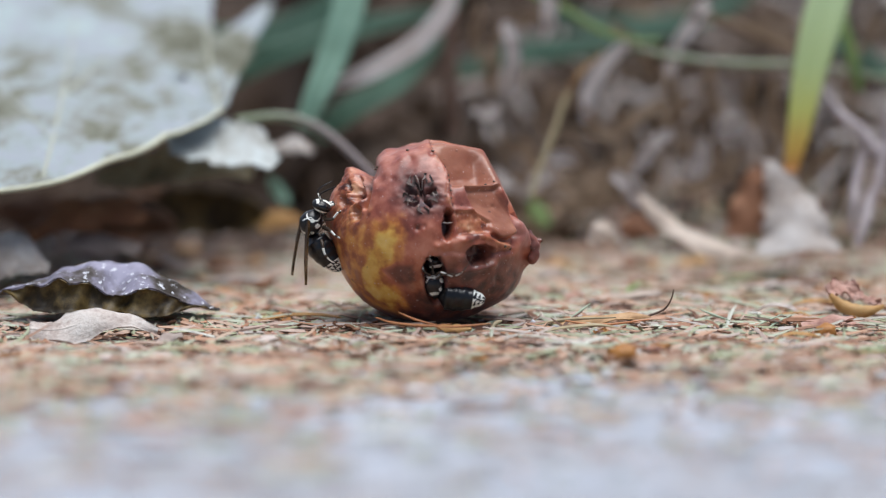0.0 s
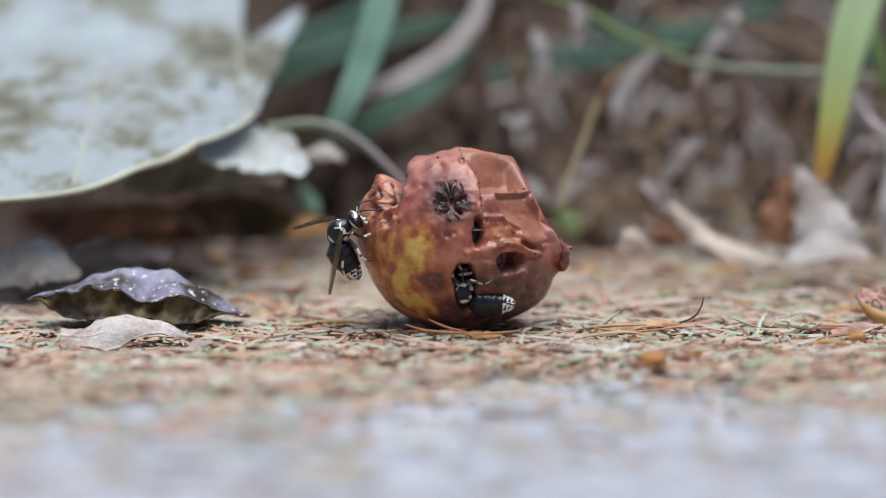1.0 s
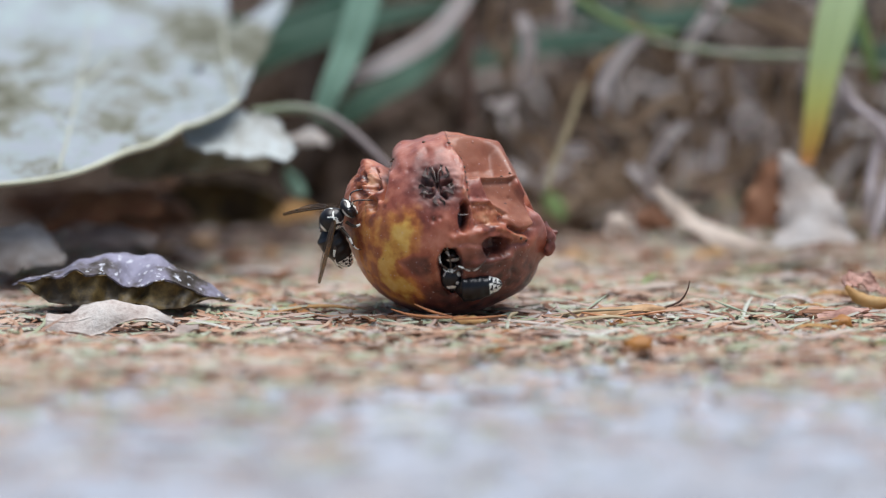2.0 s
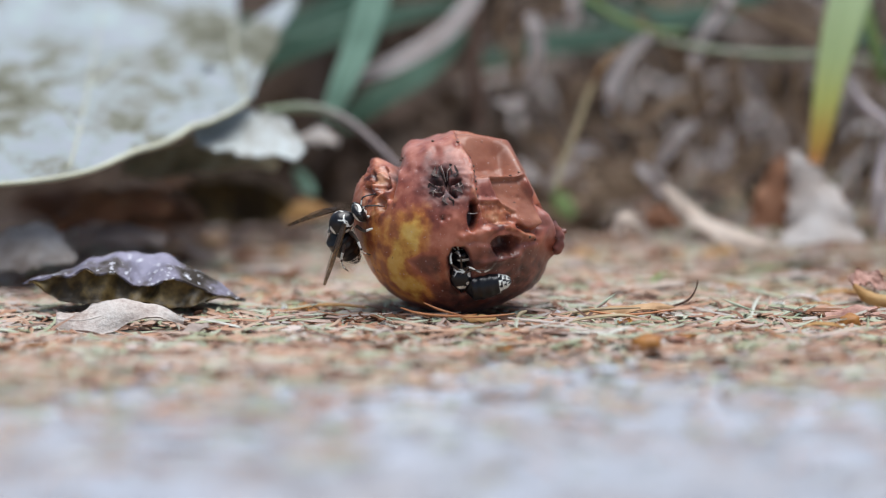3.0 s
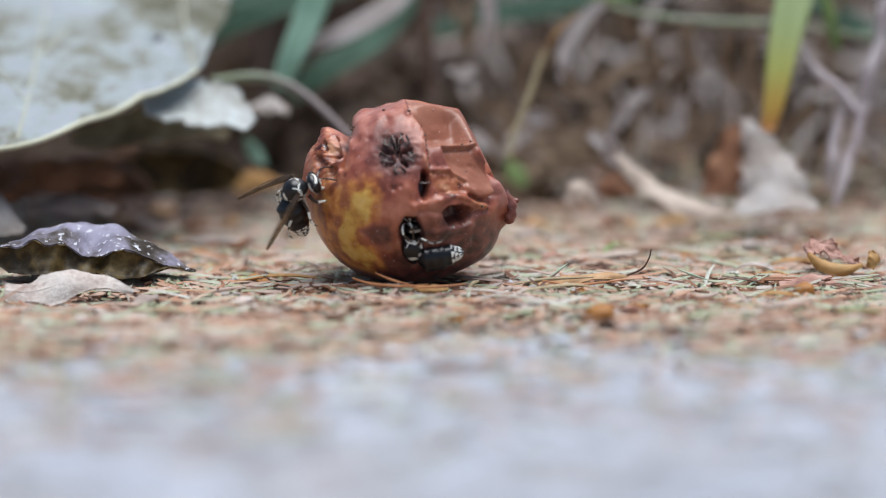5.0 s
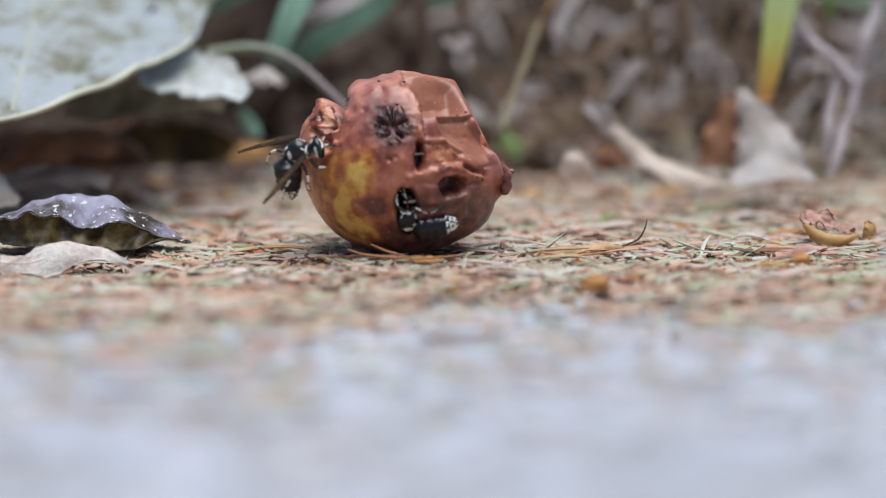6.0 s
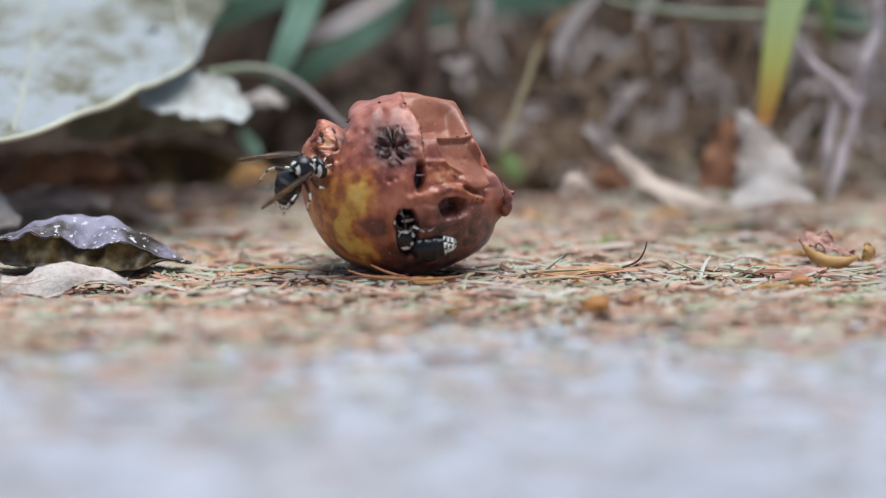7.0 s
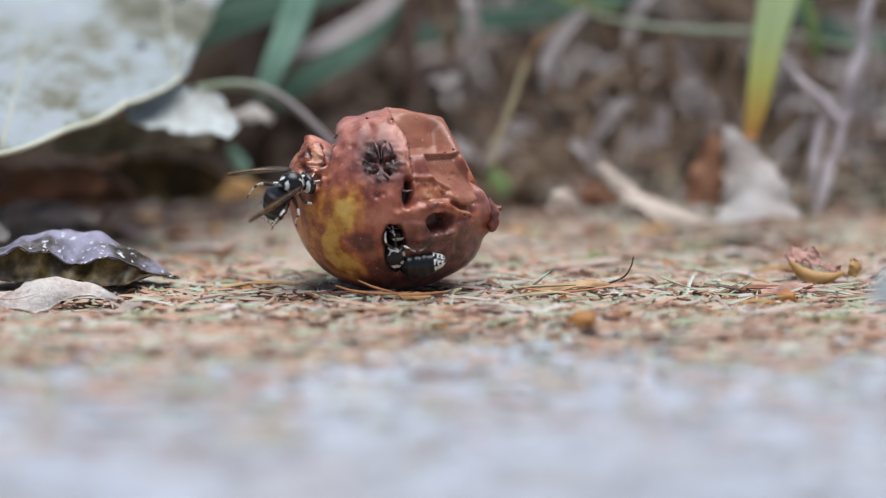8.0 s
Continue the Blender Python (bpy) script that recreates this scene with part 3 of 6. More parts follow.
def build_fruit():
    fruit = thing("rotten_apple", "small rotting red-brown apple with a yellow patch, wrinkled and eaten out", "apple", at=(0, 0, 0))
    bm = bmesh.new()
    bmesh.ops.create_icosphere(bm, subdivisions=7, radius=1)
    d = unit(np.array([v.co[:] for v in bm.verts]))
    faces = [tuple(v.index for v in f.verts) for f in bm.faces]
    bm.free()
    def bump(direction, amp, width):
        a = np.arccos(np.clip(d @ unit(direction), -1, 1))
        return amp * np.exp(-(a / width) ** 2)
    r = 1 / np.sqrt((d[:, 0] / 18.2) ** 2 + (d[:, 1] / 17.0) ** 2 + (d[:, 2] / 16.5) ** 2)

    def cut(r, nrm, h, soft=0.35):
        """Flatten the skin against a plane, with a soft edge."""
        nd = d @ unit(nrm)
        lim = np.where(nd > 0.05, h / np.maximum(nd, 0.05), 1e3)
        x = np.clip((r - lim) / soft, -40, 40)
        return r - soft * np.log1p(np.exp(x))
    # collapsed facets
    r = r + bump((0.52, 0.85, 0.1), 1.6, 0.30) + bump((0.03, 0.99, 0.1), 0.9, 0.2)
    r = cut(r, (0.42, 0.70, 0.58), 15.5, 0.15)
    r = cut(r, (0.58, 0.22, 0.78), 15.5, 0.15)
    r = cut(r, (0.896, 0.444, 0.02), 15.8, 0.2)
    r = cut(r, (0.186, 0.982, 0.0), 17.0, 0.2)
    r = cut(r, (-0.336, 0.942, 0.1), 16.3, 0.3)
    r = cut(r, (0.93, -0.1, -0.3), 17.0, 0.6)
    r = cut(r, (0.2, 0.8, -0.6), 15.0, 0.6)
    r = cut(r, (-0.6, 0.3, -0.75), 15.4, 0.6)
    r = cut(r, (0.0, -0.99, -0.14), 16.5, 0.3)
    # eaten shoulder: a torn crest beyond a deep crack
    turn = np.arctan2(d[:, 1], d[:, 0])
    r = r - 3.5 * np.exp(-((turn - 2.335) / 0.1) ** 2 - (d[:, 2] / 0.42) ** 2)
    r = r - bump((-0.66, 0.58, 0.45), 1.0, 0.10)
    r = r + bump((-0.772, 0.628, 0.1), 2.1, 0.085) + bump((-0.83, 0.54, 0.2), 0.8, 0.12) + bump((-0.94, 0.33, 0.12), 1.5, 0.18) + bump((-0.99, 0.08, 0.1), 0.9, 0.15)
    r = r + bump((0.985, -0.13, 0.12), 2.6, 0.11) + bump((0.96, -0.27, 0.1), 1.2, 0.08) + bump((0.95, 0.03, 0.3), 0.8, 0.16)
    r = r + bump((0.0, -0.8, 0.6), 0.5, 0.5) + bump((0.82, -0.55, 0.1), 1.3, 0.28) + bump((-0.455, 0.89, 0.1), 0.9, 0.13)
    P = d * r[:, None]
    u, v, front = P[:, 0], P[:, 1], d[:, 2] > 0.05

    def line(pts, width):
        """Closeness to a line drawn on the front."""
        best = np.full(len(u), 1e9)
        for a, b in zip(pts[:-1], pts[1:]):
            a, b = np.array(a), np.array(b)
            t = np.clip(((u - a[0]) * (b - a)[0] + (v - a[1]) * (b - a)[1]) / ((b - a) @ (b - a)), 0, 1)
            best = np.minimum(best, np.hypot(u - a[0] - t * (b - a)[0], v - a[1] - t * (b - a)[1]))
        return np.exp(-(best / width) ** 2) * front

    def pit(cu, cv, ru, rv, turn=0.0, edge=0.25, wob=0.12, seed=1):
        c, s = math.cos(turn), math.sin(turn)
        a, b = ((u - cu) * c + (v - cv) * s) / ru, (-(u - cu) * s + (v - cv) * c) / rv
        rad = np.hypot(a, b) + wob * lumps(P, 3.0, seed, 2)
        return np.clip((1 + edge - rad) / (2 * edge), 0, 1) ** 2 * (3 - 2 * np.clip((1 + edge - rad) / (2 * edge), 0, 1)) * front
    def sstep(x, lo, hi):
        t = np.clip((x - lo) / (hi - lo), 0, 1)
        return t * t * (3 - 2 * t)

    def facet(pts, soft):
        """Mask of a clockwise convex patch with a firm edge on its outline."""
        best = np.full(len(u), 1e9)
        for a, b in zip(pts, pts[1:] + pts[:1]):
            ex, ey = b[0] - a[0], b[1] - a[1]
            best = np.minimum(best, ((u - a[0]) * ey - (v - a[1]) * ex) / math.hypot(ex, ey))
        return sstep(best, -soft / 2, soft / 2) * front
    hole = pit(1.0, -8.8, 1.9, 3.9, 0.06, 0.3, 0.16, 2)
    hole2 = pit(9.6, -4.4, 2.7, 1.75, 0.12, 0.16, 0.14, 3)
    slit = pit(3.5, 1.2, 0.95, 2.6, -0.06, 0.22, 0.15, 4)
    basin = pit(-1.5, 7.0, 4.6, 4.0, 0, 0.8, 0.05, 5)
    ang, rad = np.arctan2(v - 7.0, u + 1.6), np.hypot(u + 1.6, v - 7.0)
    arms = 1.8 + 1.3 * np.cos(5 * (ang - 1.62) + 0.35 * np.sin(2 * ang)) + 0.3 * lumps(P, 1.6, 61, 2)
    star = np.clip((arms - rad) / 0.45, 0, 1) * front
    collar = np.exp(-((rad - 3.2) / 1.3) ** 2) * front
    flap = np.exp(-((u + 15.0) / 2.6) ** 2 - ((v - 6.5) / 4.6) ** 2) * (d[:, 2] > -0.5)
    crumple = np.exp(-((u - 9.5) / 7.5) ** 2 - ((v + 2.5) / 4.5) ** 2) * front
    dr = -6.0 * hole - 4.0 * hole2 - 4.4 * slit - 0.45 * basin - 3.2 * star
    dr += collar * (0.28 * lumps(P, 2.2, 41, 2) + 0.03 * np.sin(13 * ang + 2 * lumps(P, 5, 42, 1)))
    # the seam: the blossom mound ends in a nibbled rim, the skin beyond it has sunk
    seam = u - np.interp(v, [-1, 3.7, 5.5, 8.6, 11.2, 13.0, 15.8, 18], [5.0, 4.4, 4.0, 3.8, 3.2, 2.0, 0.4, -0.6])
    tall = sstep(v, 3.2, 5.0) * front
    dr -= 0.75 * sstep(seam, -0.15, 0.4) * np.exp(-np.clip(seam, 0, None) / 6) * tall
    nib = lumps(P, 1.1, 51, 2)
    rim = np.exp(-((seam + 0.35) / 0.5) ** 2) * tall
    dr += rim * ((0.3 + 0.35 * nib) * (1 - 0.8 * sstep(v, 12.0, 15.0))) - 0.9 * np.exp(-((seam - 0.25) / 0.3) ** 2) * tall * np.clip(nib, 0, 1)
    # upper dish and its lip
    right = sstep(np.interp(v, [8, 9.1, 11.7, 14.3, 16], [13.2, 12.8, 11.8, 10.2, 8.0]) - u, 0.1, 1.6)
    dish = sstep(seam, 0.0, 1.4) * right * front * np.interp(v, [8.2, 8.6, 9.2, 9.9, 10.7, 12.0, 14.0, 15.2, 16.2], [-0.1, 0.15, 1.0, 2.3, 3.0, 2.8, 1.7, 0.7, 0.0])
    dr -= np.where(v > 8.2, dish, 0)
    # hollow below the lip, ending in a pouch
    hollow = facet([(6.6, 8.3), (12.9, 8.6), (15.9, 2.4), (16.0, -0.4), (12.6, -1.1), (8.4, 4.0)], 0.45)
    dr -= hollow * np.interp(v, [-1.1, 0.2, 1.5, 3.5, 6.5, 8.3], [-0.45, -0.35, 0.15, 0.8, 1.35, 1.5])
    dr += 0.28 * line([(6.4, 8.3), (8.2, 4.2), (12.3, -0.7)], 0.45) + 0.15 * line([(6.6, 8.6), (9.5, 8.6), (12.9, 8.9)], 0.35)
    dr -= 1.1 * line([(11.6, -0.8), (13.0, -1.6), (15.0, -1.7), (16.2, -0.6)], 0.4) + 1.2 * line([(15.4, 5.0), (16.4, 2.0), (16.7, -0.5), (15.6, -2.4)], 0.5)
    # raw brow beside the slit, and the ridge over the second hole
    raw = facet([(4.7, 3.8), (8.2, 3.8), (11.2, 1.8), (10.8, -0.1), (5.2, -0.7)], 0.5)
    dr -= raw * (0.75 + 0.25 * lumps(P, 1.8, 52, 2))
    dr += 0.2 * line([(4.6, 4.1), (8.2, 4.1), (11.3, 2.1)], 0.4)
    dr += (0.55 + 0.25 * lumps(P, 2.0, 53, 2)) * line([(1.6, -2.6), (6.1, -1.7), (8.2, -0.6), (11.3, -1.1), (14.4, -2.8)], 0.65)
    dr += 0.4 * line([(4.8, -7.3), (8.5, -6.9), (11.8, -6.0)], 0.45) + 0.7 * np.exp(-((u - 5.2) / 1.5) ** 2 - ((v + 4.6) / 2.4) ** 2) * front
    dr -= 0.6 * line([(11.8, -4.2), (13.6, -3.6), (15.2, -3.4)], 0.5) + 0.35 * line([(2.4, -3.9), (4.2, -3.6), (6.0, -3.9)], 0.4)
    dr -= 1.9 * line([(-10.9, 11.0), (-11.3, 7.5), (-12.0, 4.6)], 0.5)
    pits = 1.7 * pit(-15.9, 5.6, 0.75, 1.0, 0.2, 0.35) + 1.5 * pit(-13.2, 7.2, 1.0, 1.6, -0.2, 0.35) + 1.0 * pit(-13.4, 3.4, 0.8, 1.3, 0, 0.4) + 0.9 * pit(-14.9, 8.6, 0.5, 0.8, 0.2, 0.4) + 0.9 * pit(-13.0, 9.6, 0.6, 0.8, 0.3, 0.4)
    dr += flap * (0.4 * lumps(P, 3.4, 7, 2) + 0.6 * lumps(P, 0.9, 17, 2)) - 1.25 * pits
    dr += crumple * 0.22 * lumps(P, 3.2, 8, 3) * (1 - hollow)
    dr += 0.16 * lumps(P, 9, 9, 3) + 0.04 * lumps(P, 2.2, 10, 2)
    dr += 0.2 * lumps(P, 4.5, 12, 2) * np.clip((v - 8) / 6, 0, 1) * np.clip((3 - u) / 3, 0, 1)
    for cu, cv, size, deep in ((-2.2, 0.6, 0.55, 0.6), (-4.6, -7.0, 0.7, 0.3), (-3.4, 13.2, 0.7, 0.5), (2.6, 13.6, 0.5, 0.6), (0.4, 14.4, 0.55, 0.5), (-6.8, 9.8, 0.5, 0.3), (7.6, -0.6, 0.6, 0.4),
                               (-0.9, 0.9, 0.4, 0.4), (12.6, 5.0, 0.3, 0.2), (-9.0, 2.4, 0.4, 0.2), (6.4, -12.2, 0.5, 0.3), (12.4, -9.0, 0.6, 0.3), (6.1, 5.0, 0.25, 0.3)):
        dr -= deep * np.exp(-((u - cu) ** 2 + (v - cv) ** 2) / size ** 2) * front
    P = P + d * dr[:, None]
    body = mesh("skin", CENTRE + P @ FRONT, faces, SKIN, fruit)
    # colour fields: sound yellow skin, dark rot with shade painted in, raw flesh, scab, smooth tan facets, pink mound
    al, ac = (u + 8.0) * 0.84 - (v + 11.6) * 0.55, (u + 8.0) * 0.55 + (v + 11.6) * 0.84
    yel = 0.95 * np.exp(-((u + 8.3) / 2.4) ** 2 - ((v + 3.2) / 3.9) ** 2) + 0.9 * np.exp(-(al / 4.2) ** 2 - (ac / 1.9) ** 2) + 0.5 * np.exp(-((u + 10.8) / 1.7) ** 2 - ((v + 7.8) / 3.0) ** 2)
    yel += 0.5 * np.exp(-((u + 6.0) / 1.8) ** 2 - ((v - 0.6) / 2.4) ** 2)
    yel = np.minimum(yel, 0.9) + 0.48 * np.exp(-((u + 14.0) / 6.0) ** 2 - ((v + 5.5) / 9.5) ** 2)
    yel -= 1.5 * facet([(-9.6, -5.9), (-6.0, -6.0), (-2.8, -4.6), (-3.0, -10.4), (-6.2, -9.2)], 1.2)
    streak = line([(-12.4, 1.0), (-11.5, 2.6), (-10.8, 4.2)], 0.45) + 0.8 * line([(-11.6, -0.6), (-11.0, 0.8)], 0.35)
    # rot at lower right, plus shade painted on the underside and in hollows
    rot_shade = np.clip(1.35 * np.exp(-((u - 9.5) / 10.0) ** 2 - ((v + 10.2) / 7.0) ** 2) + 0.7 * np.exp(-((u + 2) / 7) ** 2 - ((v + 15.5) / 4.0) ** 2) + 0.6 * facet([(-9.6, -5.9), (-6.0, -6.0), (-2.8, -4.6), (-3.0, -10.4), (-6.2, -9.2)], 1.6) + 0.5 * (v < 0) * (~front) + hole + 0.8 * hole2 + slit, 0, 1)
    hollows = 1 - np.clip(hole + hole2 + slit, 0, 1)
    flesh = np.clip(flap * 1.3 + 0.9 * raw + 0.6 * line([(8.4, -0.6), (11.3, -1.2), (14.4, -2.8)], 0.6) + 0.8 * rim * (nib > 0.1) + 0.8 * streak + 0.5 * np.exp(-((u + 2.2) / 1.4) ** 2 - ((v + 9.5) / 3.4) ** 2) * front
                    + 0.2 * crumple * np.clip(0.5 + lumps(P, 4, 21, 2), 0, 1), 0, 1) * hollows
    scab = np.clip(np.exp(-(rad / 4.3) ** 4) * front * (0.75 + 0.5 * lumps(P, 1.5, 22, 2)) + 0.9 * line([(-10.7, 11.4), (-10.9, 9.9), (-11.4, 8.4)], 0.7) + 0.9 * np.exp(-((seam - 0.3) / 0.4) ** 2) * tall * (nib > 0.15), 0, 0.95)
    tan = np.clip(sstep(seam, 0.2, 1.0) * sstep(v, 8.0, 8.4) * front + hollow, 0, 1)
    pink = np.clip(np.exp(-((u + 4.0) / 7.0) ** 2 - ((v - 9.0) / 8.0) ** 2) * sstep(-seam, -0.4, 0.4) + 0.8 * facet([(4.4, 8.2), (6.6, 8.2), (8.4, 4.2), (4.8, 3.9)], 0.8) + 0.9 * sstep(u, 15.8, 17.0) * sstep(v, -5.0, -1.0), 0, 1) * front
    for name, val in (("yellow", np.clip(yel, 0, 1) * front), ("rot_shade", rot_shade), ("flesh", flesh), ("scab", scab), ("tan", tan), ("pink", pink)):
        at = body.data.attributes.new(name, "FLOAT", "POINT")
        at.data.foreach_set("value", val.astype(np.float32))
    # dark crumbs caught in the seam and the crack
    rs = np.random.RandomState(6)
    for cu, cv, size in ((2.1, 13.1, 0.4), (2.8, 11.8, 0.3), (3.4, 10.6, 0.35), (3.7, 9.4, 0.25), (3.9, 7.7, 0.3), (4.0, 6.2, 0.28), (0.5, 15.0, 0.3), (3.3, 12.3, 0.22), (4.2, 10.9, 0.3), (-10.6, 11.2, 0.5), (-10.0, 11.7, 0.38),
                         (-11.1, 10.3, 0.45), (-9.5, 12.0, 0.3), (-10.9, 9.2, 0.35), (-3.9, 15.0, 0.3), (-2.2, 0.8, 0.25), (11.4, 9.4, 0.3), (12.1, 9.35, 0.3), (6.1, 5.1, 0.16), (13.8, -2.6, 0.3), (15.2, -3.0, 0.25)):
        k = int(np.argmin((u - cu) ** 2 + (v - cv) ** 2 + 1e3 * (~front)))
        bm = bmesh.new()
        bmesh.ops.create_icosphere(bm, subdivisions=2, radius=1)
        bv = np.array([q.co[:] for q in bm.verts])
        bf = [tuple(q.index for q in fc.verts) for fc in bm.faces]
        bm.free()
        bv = bv * (1 + 0.35 * lumps(bv, 1.4, k % 97, 2)[:, None]) * rs.uniform(0.6, 1.3, 3) * size
        mesh("crumb", CENTRE + P[k] @ FRONT + bv, bf, TWIG, fruit, "dark crumb of rot")
    # dried sepals round the blossom end
    calyx = new("calyx")
    calyx.parent = fruit
    for k in range(5):
        a = 0.98 + k * 2 * math.pi / 5 + (0.1, -0.12, 0.05, 0.14, -0.08)[k]
        def place(rr, lift, side):
            uu, vv = -1.6 + rr * math.cos(a) - side * math.sin(a), 7.0 + rr * math.sin(a) + side * math.cos(a)
            return fruit_point(uu, vv, lift)
        rows = []
        for rr, lift, w in ((3.6 + 0.4 * math.sin(7 * k), -0.6, 0.3), (3.2, -0.35, 0.8 + 0.2 * math.sin(3 * k)), (2.8, -0.25, 1.0), (2.4, -0.2 - 0.06 * k, 0.8), (2.0, -0.5, 0.5), (1.6, -1.1, 0.15)):
            rows.append([place(rr + 0.3 * abs(s) * math.sin(4 * k + 2), lift + 0.55 * abs(s) - 0.2 + 0.2 * math.sin(5 * rr + 3 * k + 4 * s), s * w + 0.45 * math.sin(2.2 * rr + 2 * k)) for s in (-1, -0.5, 0, 0.5, 1)])
        v_, f_ = slab(np.array(rows) - (0, -0.2, 0), 0.12)
        mesh("sepal", v_, f_, SEPAL, calyx)
        for q in (1 - 2 * (k % 2),):
            b0 = 2.3 * k + q
            mesh("filament", *tube([place(1.2, -1.6, 0.5 * q), place(2.2, 0.0, 0.8 * q), place(2.7 + 0.3 * math.sin(b0), 0.05, 0.6 * q + 0.4 * math.sin(3 * b0)), place(3.2 + 0.3 * math.sin(b0), -0.2, 1.1 * q)], [0.06, 0.11, 0.1, 0.04], 6, 14), DULL_LEAF, calyx, "curled grey-brown filament")
    # shrivelled stubs on the far shoulder, one hanging, one small behind it
    def at(u_, v_, w_):
        return CENTRE + np.array((u_, v_, w_)) @ FRONT
    v_, f_ = tube([at(17.6, -0.6, 3.0), at(18.9, -1.9, 3.4), at(19.4, -3.4, 3.6), at(19.0, -5.0, 3.6), at(18.4, -5.6, 3.4)], [1.5, 1.15, 0.95, 1.05, 0.4], 16, 26)
    v_ = v_ + 0.16 * lumps(v_, 1.7, 55, 2)[:, None] * unit(v_ - at(18.6, -3.0, 2.0))
    hanging = mesh("stub", v_, f_, SKIN, fruit)
    for name, val in (("rot_shade", 0.75), ("pink", 0.4)):
        hanging.data.attributes.new(name, "FLOAT", "POINT").data.foreach_set("value", [val] * len(v_))
    v_, f_ = tube([at(17.5, -1.6, -1.0), at(19.6, -1.8, -1.4), at(20.8, -1.6, -1.4)], [1.0, 0.8, 0.3], 12, 16)
    mesh("stub", v_ + 0.15 * lumps(v_, 1.5, 56, 2)[:, None], f_, SKIN, fruit)
    # a pale fibre across the slit
    mesh("fibre", *tube([fruit_point(2.6, 1.7, -0.9), fruit_point(3.5, 1.65, -1.0), fruit_point(4.5, 1.75, -0.8)], [0.05, 0.08, 0.05], 5, 8), FADED_LEAF, fruit, "pale dry fibre")
    return fruit


build_fruit()


# ------------------------------------------------------------------ wasps
def ellipsoid(nu, nv, shape):
    """A closed body along x. shape(s) gives x, half width, half height and middle height."""
    rows = []
    for i in range(nu):
        x, hw, hh, mz = shape(i / (nu - 1))
        a = np.linspace(0, 2 * np.pi, nv, endpoint=False)
        rows.append(np.stack([np.full(nv, x), hw * np.cos(a), mz + hh * np.sin(a)], 1))
    return np.array(rows).reshape(-1, 3), grid_faces(nu, nv, close_v=True)


def limb(parent, name, pts, radii, bands=(), mats=(None, None), n=26, label=""):
    """A leg or feeler: a jointed tube, pale between the given shares of its length."""
    v, f = tube(pts, radii, 6, n)
    idx = [0] * len(f)
    for q in range(len(f) - 2):
        s = (q // 6) / (n - 1)
        idx[q] = int(any(a <= s < b for a, b in bands))
    return mesh(name, v, f, list(mats), parent, label, index=idx)


